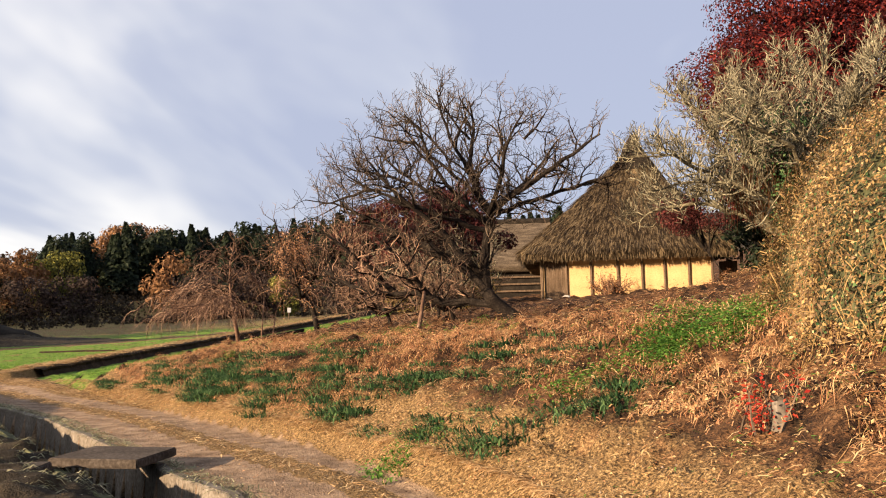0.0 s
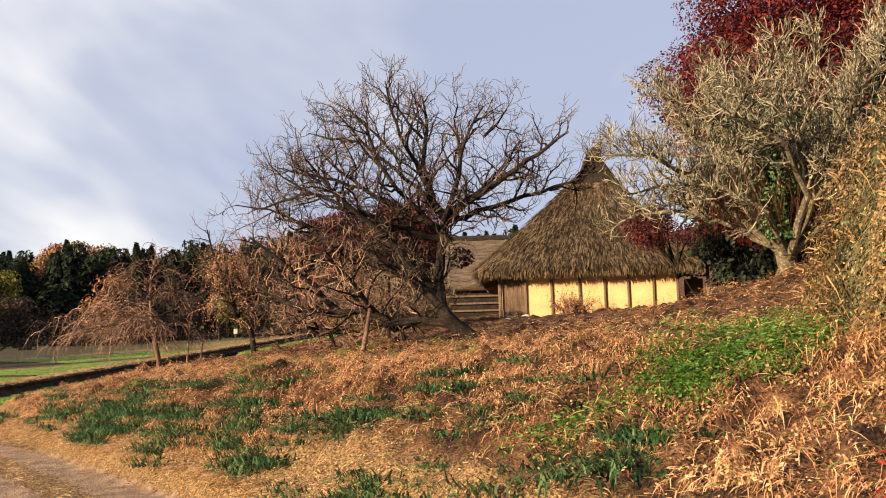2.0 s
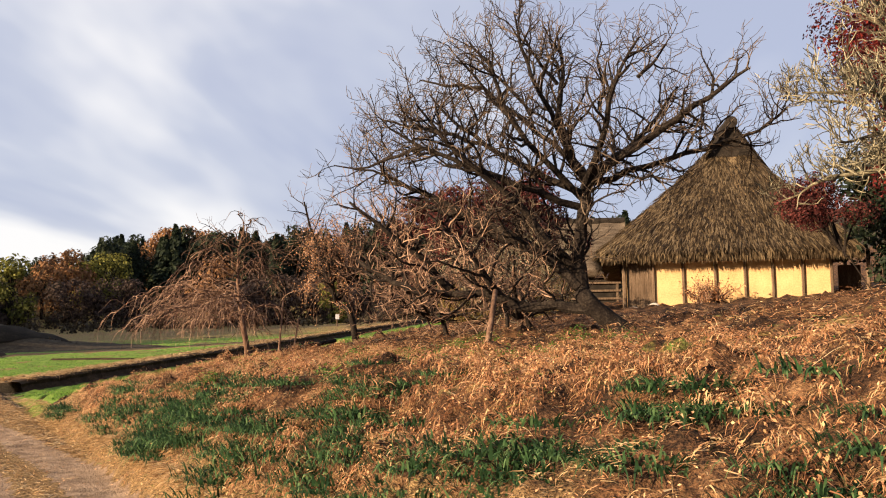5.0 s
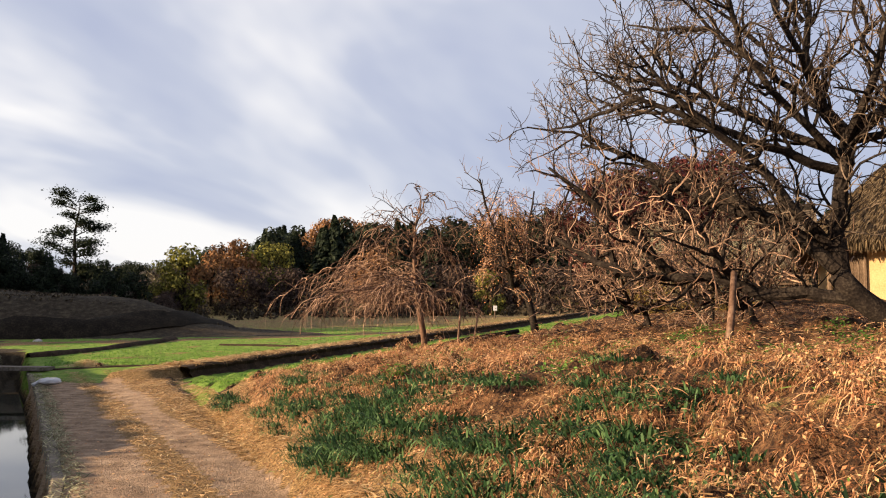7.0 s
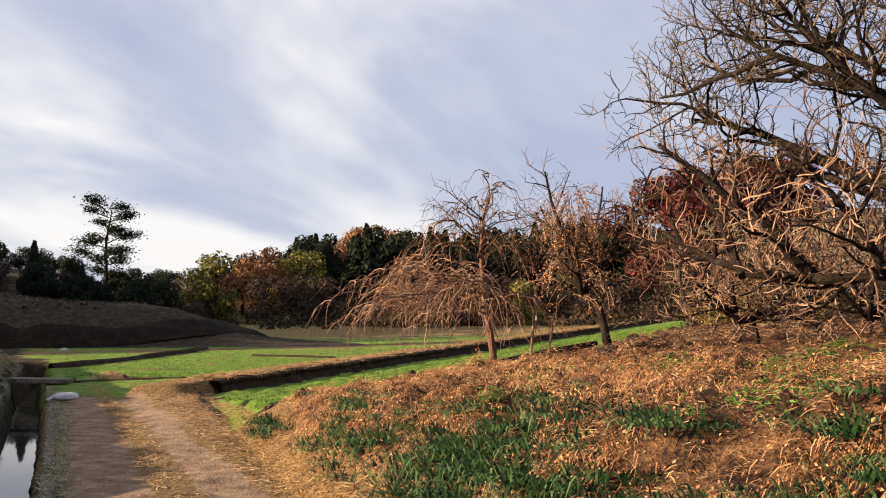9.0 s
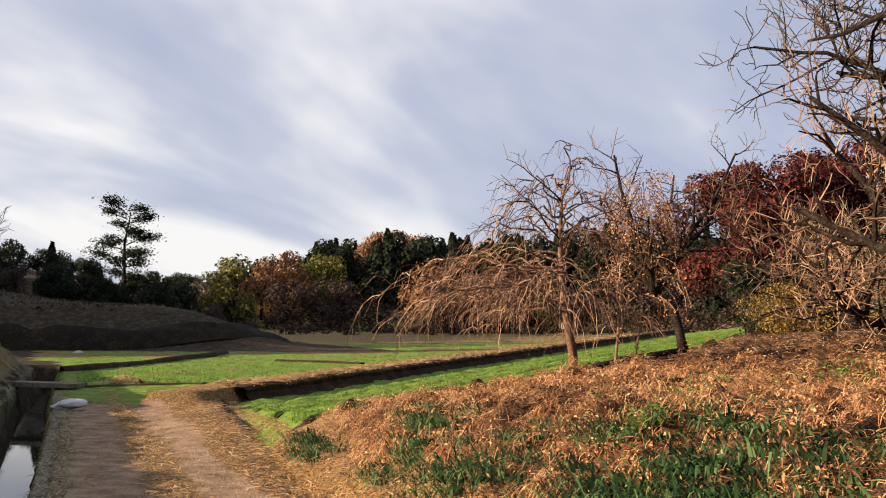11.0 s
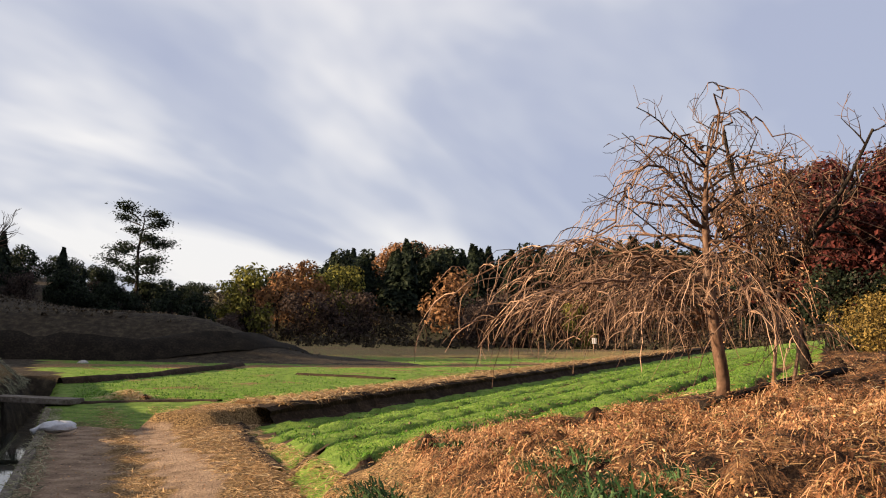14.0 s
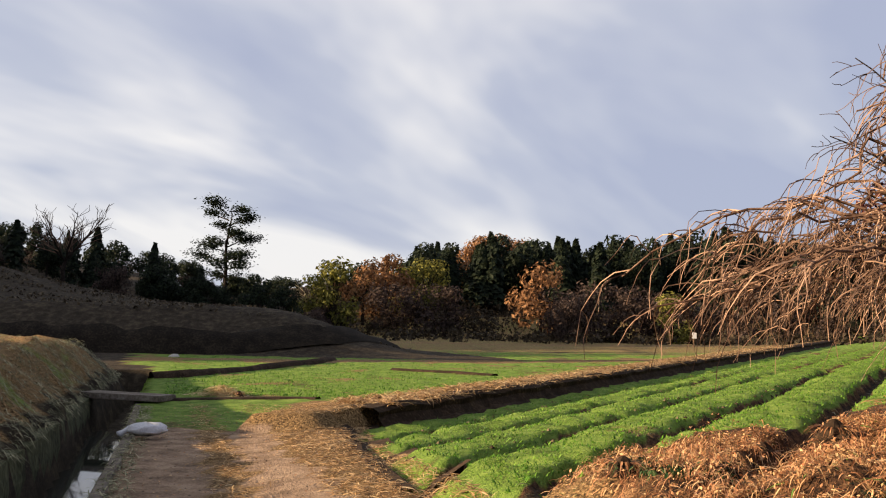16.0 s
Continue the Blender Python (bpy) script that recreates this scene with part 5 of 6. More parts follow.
def build_woods():
    rng = random.Random(71)
    far = (0, -400, -100)
    conifers = [conifer(far, 9.0, 2.3, 80 + k, EVERGREEN) for k in range(3)]
    kinds = {
        "green": [leaf_tree("evergreen_tree", far, 8.0, 3.6, 1400, 0.50, EVERGREEN, BARK_DARK, 190 + k, "dark broad evergreen on the wooded hill", group="wood", clumps=12, base=0.1) for k in range(3)],
        "olive": [leaf_tree("olive_tree", far, 6.5, 3.2, 1400, 0.38, OLIVE, BARK_DARK, 93 + k, "yellow-green tree at the wood's edge", group="wood edge", clumps=12, base=0.08) for k in range(2)],
        "orange": [leaf_tree("orange_tree", far, 6.5, 3.2, 1400, 0.36, ORANGE, BARK_DARK, 95 + k, "orange autumn tree at the wood's edge", group="wood edge", clumps=12, base=0.1) for k in range(2)],
        "brown": [leaf_tree("brown_tree", far, 6.0, 3.2, 1400, 0.34, DUSK, BARK_DARK, 97 + k, "dim purple-brown half-bare tree at the wood's edge", group="wood edge", clumps=12, base=0.1) for k in range(2)],
    }

    def put(src, x, y, s, lift=0.0):
        m = Matrix.Translation(g(x, y, lift - 0.2)) @ Matrix.Rotation(rng.uniform(0, 6.283), 4, "Z") @ Matrix.Diagonal((s, s, s * rng.uniform(0.92, 1.1), 1))
        return copy_thing(src, m)

    # the wood behind the fields: its top line rises and falls a little
    skyline = ((-10, 3.6), (-6, 4.6), (-3, 6.3), (1, 6.7), (4, 7.7), (8.5, 7.2), (14, 7.2), (19, 7.7), (24, 7.3), (32, 7.6), (45, 7.8))
    for k in range(210):
        deg = rng.uniform(-8, 40)
        d = rng.uniform(98, 128)
        x, y = -1.5 + d * math.sin(radians(deg)), 12 + d * math.cos(radians(deg))
        top = 1.3 + d * math.tan(radians(along(skyline, deg) + rng.uniform(-0.4, 0.6)))
        high = top - ground_z(x, y)
        if high < 3:
            continue
        if 1.5 < deg < 6.0 and d > 112:
            put(rng.choice(kinds["orange"]), x, y, high / 6.5)
        elif rng.random() < 0.5:
            put(rng.choice(conifers), x, y, high / 9.0)
        else:
            put(rng.choice(kinds["green"]), x, y, high / 8.0)
    # the wood's edge
    for kind, deg, d, top in (
        ("olive", -8.3, 88, 4.3), ("olive", -6.8, 86, 4.9), ("orange", -4.9, 90, 5.4), ("orange", -3.6, 92, 5.7), ("olive", -2.2, 93, 5.2), ("olive", -0.6, 94, 5.2),
        ("brown", -3.2, 84, 4.2), ("brown", -1.4, 83, 4.4), ("brown", 0.6, 84, 4.3), ("orange", 7.0, 84, 5.2), ("brown", 8.4, 80, 4.9), ("brown", 9.8, 76, 5.0), ("brown", 8.8, 72, 3.4),
        ("brown", 12, 84, 4.6), ("brown", 14, 82, 4.7), ("olive", 15.5, 78, 4.0), ("brown", 17.5, 80, 4.6), ("brown", 20, 78, 4.6), ("brown", 22.5, 78, 4.8), ("brown", 25, 76, 4.6), ("brown", 28, 74, 4.6), ("green", 31, 78, 6.0), ("green", 34, 74, 6.0)):
        x, y = -1.5 + d * math.sin(radians(deg)), 12 + d * math.cos(radians(deg))
        put(rng.choice(kinds[kind]), x, y, (1.9 + d * math.tan(radians(top)) - ground_z(x, y)) / 6.2)
    # dark trees on the mound to the left
    edge = ((-60, 8.6), (-30, 7.2), (-24, 6.5), (-21, 5.9), (-17.5, 5.1), (-14, 4.3), (-9, 3.8))
    for k in range(135):
        deg = rng.uniform(-40, -7)
        d = rng.uniform(76, 98) if k < 95 else rng.uniform(96, 116)
        x, y = -1.5 + d * math.sin(radians(deg)), 12 + d * math.cos(radians(deg))
        high = 1.3 + d * math.tan(radians(along(edge, deg) + rng.uniform(-1.6, 0.2))) - ground_z(x, y)
        put(rng.choice(conifers[:1] + kinds["green"] + kinds["green"] + kinds["brown"] + kinds["brown"]), x, y, max(high, rng.uniform(2.4, 4.0)) / 8.2)
    # unseen evergreens added on the slope to keep the sun off the mound
    for k in range(84):
        x, y = rng.uniform(-75, -50), rng.uniform(38, 82)
        put(rng.choice(conifers + kinds["green"]), x, y, rng.uniform(1.5, 1.9))
    # trees that close the place behind and beside the walker
    for k in range(40):
        a = radians(rng.uniform(55, 330))
        d = rng.uniform(70, 130)
        x, y = d * math.sin(a), d * math.cos(a)
        if y < 30 and not (x > 0 and y > 10) and x > -200:
            put(rng.choice(conifers + kinds["green"]), x if x > -50 else x - 60, y, rng.uniform(0.8, 1.1))
    for src in conifers + [t for v in kinds.values() for t in v]:
        for o in (*src.children_recursive, src):
            bpy.data.objects.remove(o)
    # low dark scrub along the foot of the wood
    scrub = thing("scrub", (0, 0, 0), "dark leafless scrub along the foot of the wood", "scrub", kind="stuff")
    b = Build()
    blobs = []
    for k in range(230):
        a = radians(rng.uniform(-9, 36))
        d = rng.uniform(86, 108)
        x, y = -1 + d * math.sin(a), 8 + d * math.cos(a)
        r = rng.uniform(1.0, 2.0)
        blobs.append((x, y, ground_z(x, y) + r * 0.4, r))
    for k in range(190):
        a = radians(rng.uniform(-7, 36))
        d = rng.uniform(70, 87)
        x, y = -1 + d * math.sin(a), 8 + d * math.cos(a)
        r = rng.uniform(0.4, 1.0)
        blobs.append((x, y, ground_z(x, y) + r * 0.3, r))
    crown_cloud(b, rng, blobs, 26000, 0.4)
    part("thicket", b, SHRUB, scrub)
    rough = Build()
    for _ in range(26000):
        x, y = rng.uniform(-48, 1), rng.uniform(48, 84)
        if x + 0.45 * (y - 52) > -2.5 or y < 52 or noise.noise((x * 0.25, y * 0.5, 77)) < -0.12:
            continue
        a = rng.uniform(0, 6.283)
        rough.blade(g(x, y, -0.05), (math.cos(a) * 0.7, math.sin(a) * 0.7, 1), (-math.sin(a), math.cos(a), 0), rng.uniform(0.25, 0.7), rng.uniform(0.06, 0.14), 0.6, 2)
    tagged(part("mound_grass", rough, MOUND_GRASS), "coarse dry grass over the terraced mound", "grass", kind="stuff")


build_woods()


def build_pine():
    """The tall open pine that stands alone against the sky."""
    at = g(-23.0, 97.0, -0.2)
    base = at.z
    h = 14.0 - base
    rng = random.Random(101)
    tree = thing("pine_tree", at, "tall open-crowned pine against the sky", "tree")
    t, c = Build(), Build()
    t.tube([(0, 0, 0), (0.3, 0, h * 0.35), (0.1, 0, h * 0.7), (0.5, 0, h * 0.98)], [0.22, 0.18, 0.13, 0.05], 7)
    for k in range(17):
        z = 0.36 + 0.64 * k / 16
        a = k * 2.4 + rng.uniform(-0.5, 0.5)
        reach = rng.uniform(1.2, 3.1) * (1.15 - 0.55 * abs(z - 0.55))
        p = Vector((0.2, 0, z * h))
        q = p + Vector((math.cos(a) * reach, math.sin(a) * reach, reach * rng.uniform(0.0, 0.45)))
        t.tube([p, p.lerp(q, 0.5) + Vector((0, 0, rng.uniform(-0.1, 0.25))), q], [0.07, 0.05, 0.025], 5, cap=False)
        for j in range(rng.randint(6, 10)):
            m = p.lerp(q, rng.uniform(0.45, 1.08)) + Vector((rng.uniform(-0.4, 0.4), rng.uniform(-0.4, 0.4), rng.uniform(-0.1, 0.35)))
            r = rng.uniform(0.35, 0.75)
            for _ in range(int(110 * r)):
                v = Vector((rng.gauss(0, 1), rng.gauss(0, 1), rng.gauss(0, 0.45))) * r * 0.8
                c.leaf(m + v, (rng.uniform(-1, 1), rng.uniform(-1, 1), 1), rng.uniform(0.16, 0.36), rng)
    part("trunk", t, BARK_DARK, tree)
    part("crown", c, EVERGREEN, tree)


build_pine()
BARE = dict(levels=2, twig_level=1, density=(2.2, 2.4), bare=(0.15, 0.1), length=(1.8, 0.8), radius=(0.05, 0.02), segs=(4, 3), wander=0.2, pull=(0, 0, 0.08), lift=0.3, forward=0.8, min_r=0.016)
build_plum(g(-14.5, 101.0), 2.0, 6.0, (0.1, 0), 111, "pale leafless tree before the wood", BARK_LICHEN, TWIG_LICHEN, BARE, "bare_tree", 0.15)
build_plum(g(-27.5, 71.0), 2.7, 6.6, (0.1, 0), 112, "dark leafless tree on the terraced mound", BARK_DARK, TWIG_ROSE, BARE, "bare_tree", 0.15)


# ---- ground cover ----
# clumps of dark strap leaves: centre, spread along x and y, how many
TUFT_PATCHES = (
    (1.05, 10.75, 0.55, 1.3, 135), (1.5, 8.3, 0.45, 0.7, 30), (0.35, 12.6, 0.3, 0.6, 8), (0.9, 13.0, 0.3, 0.5, 7),
    (2.1, 7.5, 0.4, 0.35, 18), (2.2, 8.1, 0.3, 0.3, 3), (1.75, 5.85, 0.22, 0.4, 12), (1.98, 3.3, 0.2, 0.35, 9),
    (1.9, 2.2, 0.2, 0.3, 7), (3.15, 3.45, 0.28, 0.3, 10), (2.8, 1.5, 0.3, 0.3, 16), (3.55, 3.0, 0.12, 0.15, 2),
    (2.65, 5.7, 0.4, 0.2, 4), (2.2, 8.0, 0.3, 0.4, 4), (0.3, 14.4, 0.4, 0.5, 7), (-0.7, 16.4, 0.3, 0.5, 5),
    (0.45, 15.2, 0.3, 0.4, 5), (1.9, 12.6, 0.3, 0.4, 4), (1.4, 9.7, 0.3, 0.3, 6), (3.4, 5.1, 0.2, 0.2, 2),
    (3.32, 4.71, 0.16, 0.14, 5), (2.3, 3.03, 0.09, 0.09, 2), (3.76, 4.19, 0.16, 0.12, 3), (1.62, 4.44, 0.1, 0.1, 3), (2.51, 5.44, 0.22, 0.14, 5), (1.66, 5.54, 0.12, 0.2, 5), (1.86, 6.77, 0.12, 0.1, 4), (2.2, 6.82, 0.2, 0.15, 5), (2.44, 8.3, 0.2, 0.15, 4), (2.46, 9.02, 0.25, 0.2, 5), (5.17, 13.36, 0.3, 0.3, 4), (-0.6, 15.83, 0.3, 0.14, 7), (0.25, 14.13, 0.14, 0.1, 5),
    (2.51, 5.13, 0.22, 0.12, 7), (1.99, 7.01, 0.16, 0.12, 6), (2.2, 5.89, 0.14, 0.1, 5), (1.63, 6.66, 0.1, 0.1, 4), (2.9, 4.4, 0.14, 0.1, 4), (3.31, 4.57, 0.14, 0.12, 4), (3.55, 5.04, 0.16, 0.1, 4), (2.62, 7.77, 0.25, 0.15, 4),
    (-0.3, 17.3, 0.25, 0.25, 3), (1.35, 3.0, 0.15, 0.2, 2), (0.0, 13.9, 0.3, 0.5, 5),
)
# patches of bright broad-leaved weeds
WEED_PATCHES = (
    (4.28, 1.64, 0.5, 0.4, 200), (3.8, 1.46, 0.5, 0.3, 160), (3.78, 1.85, 0.5, 0.3, 140), (3.86, 1.89, 0.5, 0.4, 180),
    (4.8, 2.4, 1.3, 0.6, 560), (3.7, 1.9, 0.6, 0.45, 220), (5.9, 3.2, 1.3, 0.8, 420), (3.6, 13.9, 0.45, 0.5, 70), (6.2, 14.9, 0.5, 0.4, 60),
    (5.5, 14.2, 0.4, 0.35, 50), (4.8, 10.5, 0.45, 0.4, 60), (3.6, 11.4, 0.5, 0.5, 50), (4.7, 21.4, 0.3, 0.3, 25), (2.1, 13.4, 0.25, 0.3, 35),
    (3.0, 2.3, 0.5, 0.3, 120), (1.3, 12.1, 0.15, 0.15, 30), (1.4, 3.2, 0.4, 0.4, 60), (5.0, 12.4, 0.5, 0.4, 70), (6.4, 11.2, 0.5, 0.4, 70), (4.2, 8.8, 0.5, 0.35, 60), (5.7, 9.4, 0.5, 0.4, 60), (7.0, 12.9, 0.4, 0.3, 40), (3.3, 9.6, 0.4, 0.3, 50), (4.1, 12.6, 0.4, 0.35, 50), (2.5, 9.9, 0.5, 0.4, 50),
)


def build_tufts():
    rng = random.Random(201)
    kinds = []
    for k in range(5):
        src = thing("grass_tuft", (0, -300, -50), "clump of dark green strap leaves on the dry slope", "grass clump", "clumps on the slope")
        b = Build()
        for _ in range(120):
            a = rng.uniform(0, 6.283)
            r = 0.3 * rng.random() ** 0.6
            w = Vector((math.cos(a) * 0.5 + rng.uniform(-0.3, 0.3), math.sin(a) * 0.5 + rng.uniform(-0.3, 0.3), 1.0))
            b.blade((math.cos(a) * r, math.sin(a) * r, -0.03), w, (-math.sin(a), math.cos(a), 0), rng.uniform(0.08, 0.18), rng.uniform(0.011, 0.017), rng.uniform(0.4, 1.3), 3)
        tagged(part("blade_mat", b, DARK_LEAF, src), kind="stuff")
        kinds.append(src)
    for x, y, sx, sy, n in TUFT_PATCHES:
        for _ in range(round(n * 0.82)):
            px, py = x + rng.gauss(0, sx * 0.66), y + rng.gauss(0, sy * 0.62)
            if px - along(EDGE, py) < 0.15:
                continue
            s = rng.uniform(0.85, 1.5)
            copy_thing(rng.choice(kinds), Matrix.Translation(g(px, py, 0.02)) @ Matrix.Rotation(rng.uniform(0, 6.283), 4, "Z") @ Matrix.Diagonal((s, s, s, 1)))
    for src in kinds:
        for o in (*src.children_recursive, src):
            bpy.data.objects.remove(o)


build_tufts()


def stuff(name, build, mat, label, category):
    return tagged(part(name, build, mat), label, category, kind="stuff")


def build_weeds():
    rng = random.Random(202)
    b = Build()
    for x, y, sx, sy, n in WEED_PATCHES:
        for _ in range(n):
            px, py = x + rng.gauss(0, sx * 0.5), y + rng.gauss(0, sy * 0.5)
            p = g(px, py)
            for _ in range(11):
                a = rng.uniform(0, 6.283)
                if rng.random() < 0.5:
                    b.leaf(p + Vector((rng.uniform(-0.09, 0.09), rng.uniform(-0.09, 0.09), rng.uniform(0.02, 0.13))), (rng.uniform(-0.7, 0.7), rng.uniform(-0.7, 0.7), 1), rng.uniform(0.022, 0.05), rng)
                else:
                    b.blade(p, (math.cos(a) * 0.7, math.sin(a) * 0.7, 1), (-math.sin(a), math.cos(a), 0), rng.uniform(0.06, 0.15), rng.uniform(0.010, 0.02), 0.5, 2)
    stuff("weeds", b, WEED, "low bright green weeds among dry litter", "weeds")


build_weeds()


def strand(b, rng, p, length, width, lift):
    a = rng.uniform(0, 6.283)
    way = Vector((math.cos(a), math.sin(a), lift))
    b.blade(p, way, (-math.sin(a), math.cos(a), rng.uniform(-0.6, 0.6)), length, width, rng.uniform(0.15, 0.6), 3 if length > 0.3 else 2)


def build_litter():
    rng = random.Random(203)
    rust, straw, pale, moss = Build(), Build(), Build(), Build()

    def spot(near):
        while True:
            y = rng.uniform(-5, 19) if near else rng.uniform(-3, 26)
            u = rng.random() * 5.0 if near else 4.5 + rng.random() * 11
            x = along(EDGE, y) + u
            d, s = levee(x, y)
            if d < strip_limit(s) and s > -6.0:
                continue
            return x, y, u

    for i in range(250000):
        near = i < 170000
        x, y, u = spot(near)
        n1 = noise.noise((x * 0.35, y * 0.35, 7)) + 0.6 * noise.noise((x * 1.3, y * 1.3, 17))
        k = 0.24 + 0.55 * step(0.2, 2.2, u) * step(2, 7, y + u) + 0.45 * n1
        if noise.noise((x * 1.9, y * 1.9, 91)) < -0.16 and u > 0.5 and rng.random() < 0.85:
            continue
        if noise.noise((x * 6.5, y * 6.5, 24)) < -0.04 and rng.random() < 0.88:
            continue
        lump = max(0, noise.noise((x * 1.6, y * 1.6, 23))) * 0.34 * step(0.4, 2.0, u) + max(0, noise.noise((x * 6.5, y * 6.5, 24))) * 0.06
        p = g(x, y, rng.uniform(0.0, 0.05) + lump * rng.random())
        size = 1.0 if near else 1.6
        tgt = rust if rng.random() < k else straw
        if rng.random() < 0.07:
            tgt = pale
        if rng.random() < 0.35:
            tgt.leaf(p, (rng.uniform(-1, 1), rng.uniform(-1, 1), 1), rng.uniform(0.012, 0.03) * size, rng)
            continue
        if rng.random() < 0.03 + 0.42 * noise.noise((x * 0.8, y * 0.8, 51)) and u < 4:
            tgt = moss
        strand(tgt, rng, p, rng.uniform(0.04, 0.13) * size * (0.65 + 0.45 * step(0, 2, u)), rng.uniform(0.0055, 0.012) * size, rng.uniform(-0.1, 0.28))
    # curled bracken heaped in clumps
    for i in range(2300):
        x, y, u = spot(True)
        if u < 0.5 or noise.noise((x * 0.35, y * 0.35, 7)) + 0.25 * step(5, 9, y) < -0.05:
            continue
        wide, high = rng.uniform(0.12, 0.32), rng.uniform(0.05, 0.16)
        mix = rng.uniform(0.45, 0.95)
        for _ in range(int(480 * wide)):
            a, r = rng.uniform(0, 6.283), wide * rng.random() ** 0.6
            p = g(x + r * math.cos(a), y + r * math.sin(a), high * (1 - (r / wide) ** 2) * rng.uniform(0.3, 1))
            tgt = rust if rng.random() < mix else straw
            if rng.random() < 0.25:
                tgt.leaf(p, (math.cos(a), math.sin(a), rng.uniform(0, 1)), rng.uniform(0.015, 0.035), rng)
            else:
                way = Vector((math.cos(a) + rng.uniform(-1, 1), math.sin(a) + rng.uniform(-1, 1), rng.uniform(-0.3, 0.45)))
                tgt.blade(p, way, way.cross((0, 0, 1)), rng.uniform(0.045, 0.12), rng.uniform(0.0045, 0.009), rng.uniform(0.4, 1.6), 2)
    # fallen leaves and bits
    for i in range(6000):
        x, y, u = spot(True)
        rust.leaf(g(x, y, rng.uniform(0.01, 0.05)), (rng.uniform(-0.7, 0.7), rng.uniform(-0.7, 0.7), 1), rng.uniform(0.015, 0.035), rng)
    # long standing and arching stalks
    for i in range(90):
        x, y = rng.gauss(4.8, 1.6), rng.uniform(3, 16)
        if x - along(EDGE, y) < 1.5:
            continue
        strand(pale, rng, g(x, y), rng.uniform(0.2, 0.4), rng.uniform(0.005, 0.009), rng.uniform(0.2, 0.9))
    # straw over the verge and the middle of the path
    for i in range(28000):
        y = rng.uniform(-3, 27.5)
        c0, e0 = along(CANAL, y), along(EDGE, y)
        if rng.random() < 0.12:
            x = c0 + 1.15 + rng.gauss(0, 0.12)
        else:
            t = rng.random() ** 1.6
            x = e0 + 0.3 - t * (e0 - c0 - 1.6) * (1.0 if y > 12 else 0.4)
        if x < c0 + 0.3:
            continue
        strand(straw if rng.random() < 0.8 else pale, rng, g(x, y, rng.uniform(0.005, 0.03)), rng.uniform(0.06, 0.2), rng.uniform(0.006, 0.013), rng.uniform(0.0, 0.4))
    # straw along the levee's top
    for i in range(13000):
        s = rng.random() ** 1.5 * 40
        d = -rng.uniform(0.0, 1.5)
        x, y = -2.1 + (0.6 * s + d) / 1.166, 25 + (s - 0.6 * d) / 1.166
        p = g(x, y, 0.02)
        p.z = max(p.z, 0.36 + 0.047 * s + 0.04) if d > -0.7 and s > 0 else p.z
        strand(straw if rng.random() < 0.7 else pale, rng, p, rng.uniform(0.1, 0.3), rng.uniform(0.012, 0.025), rng.uniform(0.0, 0.7))
    # grit and crumbs on the bare wheel tracks
    grit = Build()
    for i in range(2200):
        y = rng.uniform(-2, 27)
        x = along(CANAL, y) + rng.uniform(0.15, 2.6)
        s = rng.uniform(0.005, 0.016)
        p = g(x, y, s * 0.2)
        k = len(grit.v)
        grit.v += [(p + Vector((s * rng.uniform(0.6, 1.2) * ax, s * rng.uniform(0.6, 1.2) * ay, s * rng.uniform(0.5, 0.9) * az)))[:] for ax, ay, az in ((1, 0, 0), (0, 1, 0), (-1, 0, 0), (0, -1, 0), (0, 0, 1))]
        grit.f += [(k, k + 1, k + 4), (k + 1, k + 2, k + 4), (k + 2, k + 3, k + 4), (k + 3, k, k + 4)]
    # crumbled soil and stubble along the furrows of the strip
    crumbs = Build()
    made = 0
    while made < 900:
        s, d = rng.uniform(-3.5, 22), rng.uniform(0.6, 5.0)
        if furrow(d, s) > -0.35:
            continue
        x, y = -2.1 + (0.6 * s + d) / 1.166, 25 + (s - 0.6 * d) / 1.166
        if x - along(EDGE, y) < 0.6 or d > strip_limit(s):
            continue
        made += 1
        w = rng.uniform(0.015, 0.04)
        p = g(x, y, w * 0.2)
        k = len(crumbs.v)
        crumbs.v += [(p + Vector((w * rng.uniform(0.6, 1.2) * ax, w * rng.uniform(0.6, 1.2) * ay, w * rng.uniform(0.5, 0.9) * az)))[:] for ax, ay, az in ((1, 0, 0), (0, 1, 0), (-1, 0, 0), (0, -1, 0), (0, 0, 1))]
        crumbs.f += [(k, k + 1, k + 4), (k + 1, k + 2, k + 4), (k + 2, k + 3, k + 4), (k + 3, k, k + 4)]
    stuff("soil_crumbs", crumbs, CRUMB, "crumbled dry soil along the furrows", "soil")
    stuff("path_grit", grit, PEBBLE, "small stones and crumbs on the dirt path", "gravel")
    for i in range(3500):
        y = rng.uniform(-2, 27)
        x = along(CANAL, y) + rng.uniform(0.15, 2.8)
        (rust if rng.random() < 0.5 else straw).leaf(g(x, y, 0.012), (rng.uniform(-0.5, 0.5), rng.uniform(-0.5, 0.5), 1), rng.uniform(0.015, 0.035), rng)
    stuff("bracken_litter", rust, RUST, "matted rust-brown dead bracken and leaves", "litter")
    stuff("green_shoots", moss, WEED, "short green shoots among the dry litter", "grass")
    stuff("straw_litter", straw, STRAW, "matted tan straw and dead grass", "litter")
    stuff("dry_stalks", pale, PALE, "pale dry stalks lying and arching", "stalks")


CRUMB = material("dry_soil", [(0.02, 0.014, 0.009), (0.06, 0.045, 0.028), (0.14, 0.11, 0.065)], 3, 30, 0.95, 0.3, per_island=True)
build_litter()


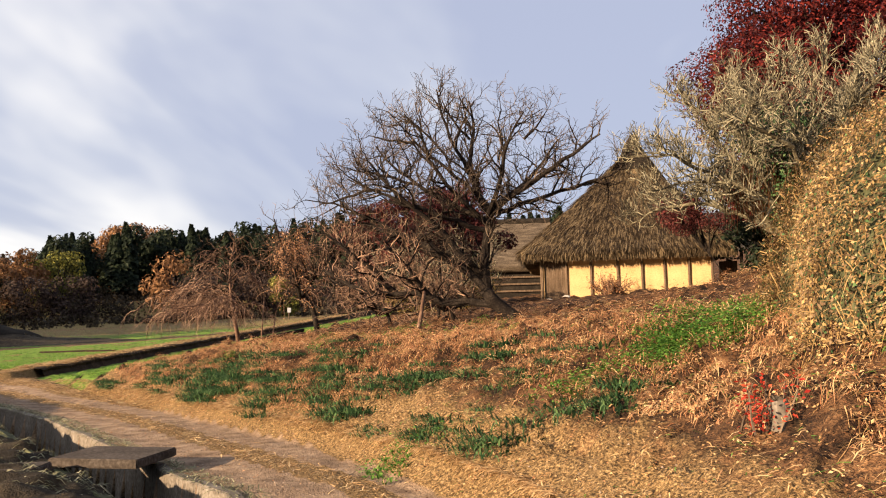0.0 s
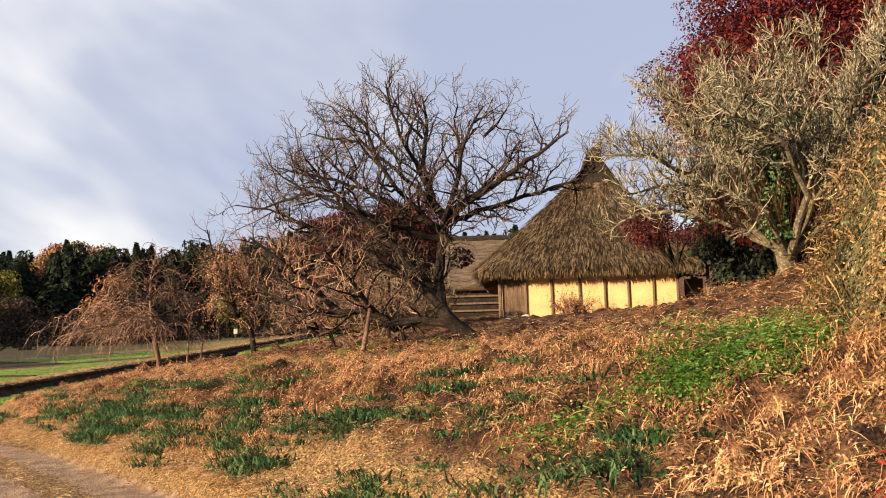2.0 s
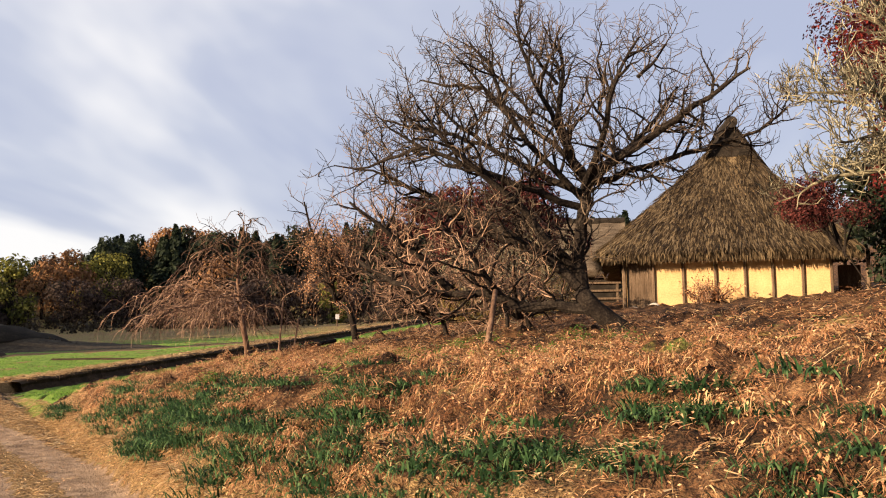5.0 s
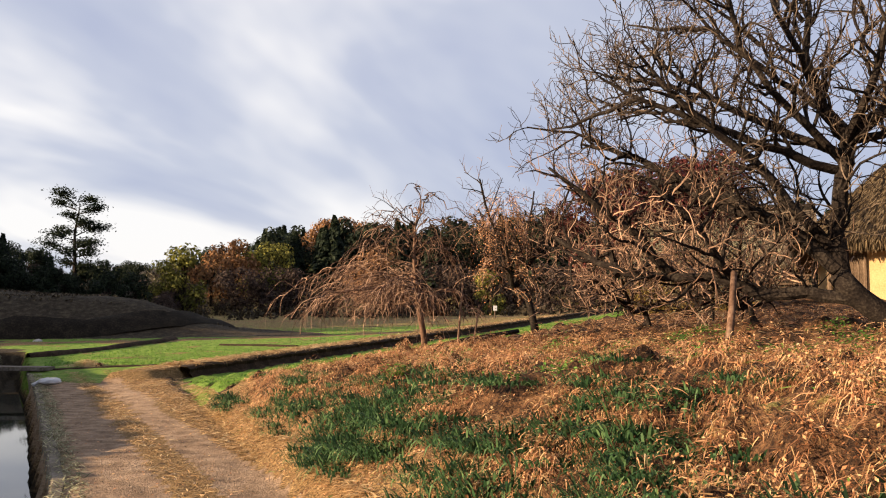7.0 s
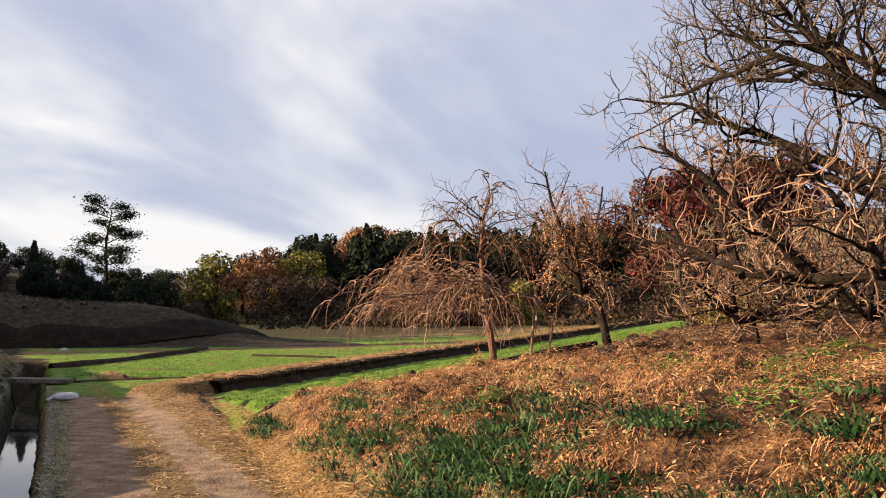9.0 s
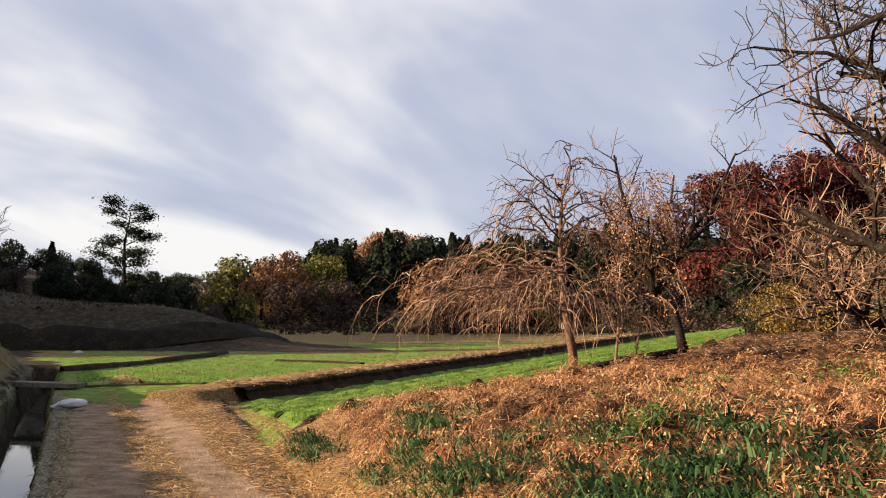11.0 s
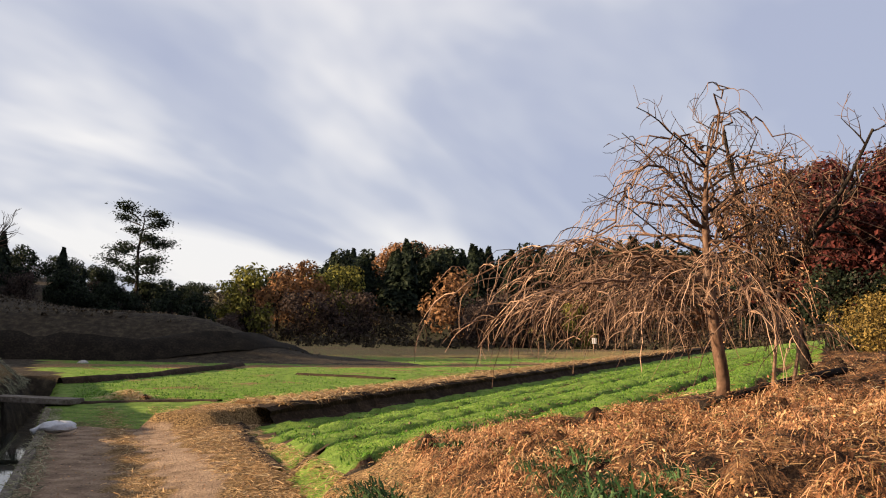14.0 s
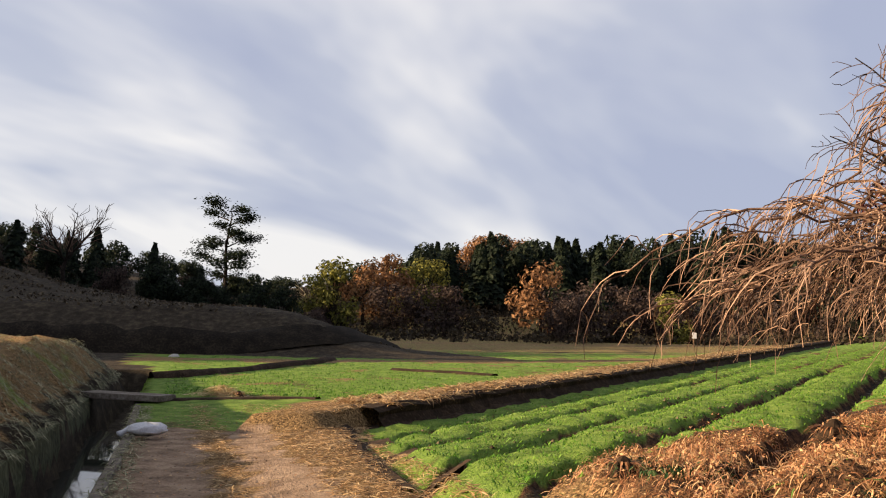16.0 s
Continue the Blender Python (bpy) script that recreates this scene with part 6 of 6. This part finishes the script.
def build_grass():
    rng = random.Random(204)
    b, dull = Build(), Build()
    made = 0
    while made < 34000:
        s = -5.5 + rng.random() ** 1.5 * 34
        d = rng.uniform(0.35, 8.0)
        x, y = -2.1 + (0.6 * s + d) / 1.166, 25 + (s - 0.6 * d) / 1.166
        if x - along(EDGE, y) < 0.4 or d > strip_limit(s) + rng.uniform(-0.4, 0.4):
            continue
        row = furrow(d, s)
        if row < -0.7 and rng.random() < 0.9:
            if rng.random() < 0.25:
                strand(dull, rng, g(x, y, 0.01), rng.uniform(0.05, 0.15), 0.012, 0.4)
            continue
        made += 1
        a = rng.uniform(0, 6.283)
        b.blade(g(x, y, -0.01), (math.cos(a) * 0.6, math.sin(a) * 0.6, 1), (-math.sin(a), math.cos(a), 0), rng.uniform(0.03, 0.09), rng.uniform(0.010, 0.02), 0.4, 2)
    # the paddies beyond the path
    for _ in range(16000):
        y = 29.5 + rng.random() ** 1.4 * 26
        x = rng.uniform(along(CANAL, y) + 0.5, -2.1 + 0.6 * (y - 25) - 2.2)
        if zone(x, y)[0] < 0.4:
            continue
        a = rng.uniform(0, 6.283)
        b.blade(g(x, y, -0.01), (math.cos(a) * 0.6, math.sin(a) * 0.6, 1), (-math.sin(a), math.cos(a), 0), rng.uniform(0.05, 0.12), rng.uniform(0.015, 0.03), 0.4, 2)
    stuff("field_grass", b, GRASS, "short bright green winter grass in rows", "grass")
    for _ in range(5000):
        y = rng.uniform(1, 27)
        x = along(CANAL, y) + rng.uniform(0.0, 0.3)
        strand(dull, rng, g(x, y, 0.02), rng.uniform(0.05, 0.16), 0.010, rng.uniform(0.0, 0.8))
    # rough grass on the canal embankment
    for _ in range(26000):
        y = rng.uniform(3, 37)
        k = rng.random() ** 1.3 * 3.0
        x = along(CANAL, y) - CANAL_WIDTH - 0.05 - k
        a = rng.uniform(-0.9, 0.9)
        dull.blade(g(x, y, -0.02), (math.cos(a), math.sin(a), rng.uniform(0.2, 1.2)), (-math.sin(a), math.cos(a), 0), rng.uniform(0.08, 0.24), rng.uniform(0.01, 0.022), 0.8, 2)
    stuff("bank_grass", dull, BANK_GRASS, "limp olive grass on the canal embankment", "grass")


BANK_GRASS = leafy("bank_grass_blade", [(0.06, 0.066, 0.036), (0.22, 0.22, 0.125), (0.48, 0.45, 0.29)])
build_grass()


def build_small_things():
    rng = random.Random(205)
    # dark stubby clods and stumps along the strip's edge
    for x, y, s in ((0.85, 18.2, 0.13), (1.25, 17.95, 0.12), (-0.35, 17.3, 0.09), (-5.4, 29.3, 0.10)):
        st = thing("earth_clod", g(x, y), "dark clod of earth and dead roots", "clod")
        b = Build()
        nu, nv = 12, 6
        for k in range(nv + 1):
            for i in range(nu):
                a, t = 6.283 * i / nu, k / nv
                r = s * (1.15 * math.cos(t * 1.45)) * (1 + 0.4 * noise.noise((math.cos(a) * 2 + x, math.sin(a) * 2, t * 3)))
                b.v.append((r * math.cos(a), r * math.sin(a), -0.04 + s * 1.5 * t))
        for k in range(nv):
            for i in range(nu):
                a, c = k * nu + i, k * nu + (i + 1) % nu
                b.f.append((a, c, c + nu, a + nu))
        b.f.append(tuple(nv * nu + i for i in range(nu)))
        part("clod", b, EARTH, st)
        r = Build()
        for _ in range(40):
            a = rng.uniform(0, 6.283)
            r.blade((math.cos(a) * s * 0.6, math.sin(a) * s * 0.6, s * 0.7), (math.cos(a), math.sin(a), 0.4), (-math.sin(a), math.cos(a), 0), rng.uniform(0.1, 0.22), 0.012, 0.7, 3)
        part("root_fringe", r, RUST, st)
    heap = thing("straw_heap", g(-5.75, 29.4), "small heap of rice straw at the field corner", "straw heap")
    b = Build()
    for _ in range(420):
        a = rng.uniform(0, 6.283)
        r = abs(rng.gauss(0, 0.22))
        strand(b, rng, Vector((math.cos(a) * r * 1.5, math.sin(a) * r, max(0.0, 0.22 - r * 0.5) * rng.random())), rng.uniform(0.2, 0.4), 0.02, rng.uniform(-0.1, 0.4))
    part("straw", b, PALE, heap)
    # stones by the house corner
    for x, y, s in ((17.9, 28.3, 0.25), (18.9, 28.4, 0.2), (20.3, 27.6, 0.22), (-11.5, 45.0, 0.22)):
        st = thing("field_stone", g(x, y, -0.03), "pale rounded field stone on the grass", "stone", "stones")
        bm = bmesh.new()
        bmesh.ops.create_icosphere(bm, subdivisions=3, radius=s)
        for v in bm.verts:
            v.co *= 1 + 0.35 * noise.noise(v.co * 3.1 + Vector((x, y, 0)))
            v.co.z *= 0.7
        me = bpy.data.meshes.new("rock")
        bm.to_mesh(me)
        bm.free()
        me.materials.append(STONE)
        o = new("rock", me)
        o.parent = st
    # a dry bush heaped against the clay wall
    bush = thing("dry_vine_bush", g(20.3, 26.9), "heap of dry vine stems against the clay wall", "bush")
    b, c = Build(), Build()
    for _ in range(150):
        a = rng.uniform(0, 6.283)
        pts = bend(rng, (rng.uniform(-0.5, 0.5), rng.uniform(-0.3, 0.3), 0), (math.cos(a) * 0.6, math.sin(a) * 0.6, 1), rng.uniform(0.5, 1.25), 5, 0.3, (0, 0, -0.12))
        b.tube(pts, [0.014, 0.013, 0.011, 0.009, 0.007, 0.005], 3, cap=False)
        for _ in range(11):
            c.leaf(pts[rng.randint(1, 5)] + Vector((rng.uniform(-0.1, 0.1),) * 3), (rng.uniform(-1, 1), rng.uniform(-1, 1), 1), rng.uniform(0.06, 0.12), rng)
    part("stem_tangle", b, TWIG_TAN, bush)
    part("foliage", c, RUST, bush)


build_small_things()
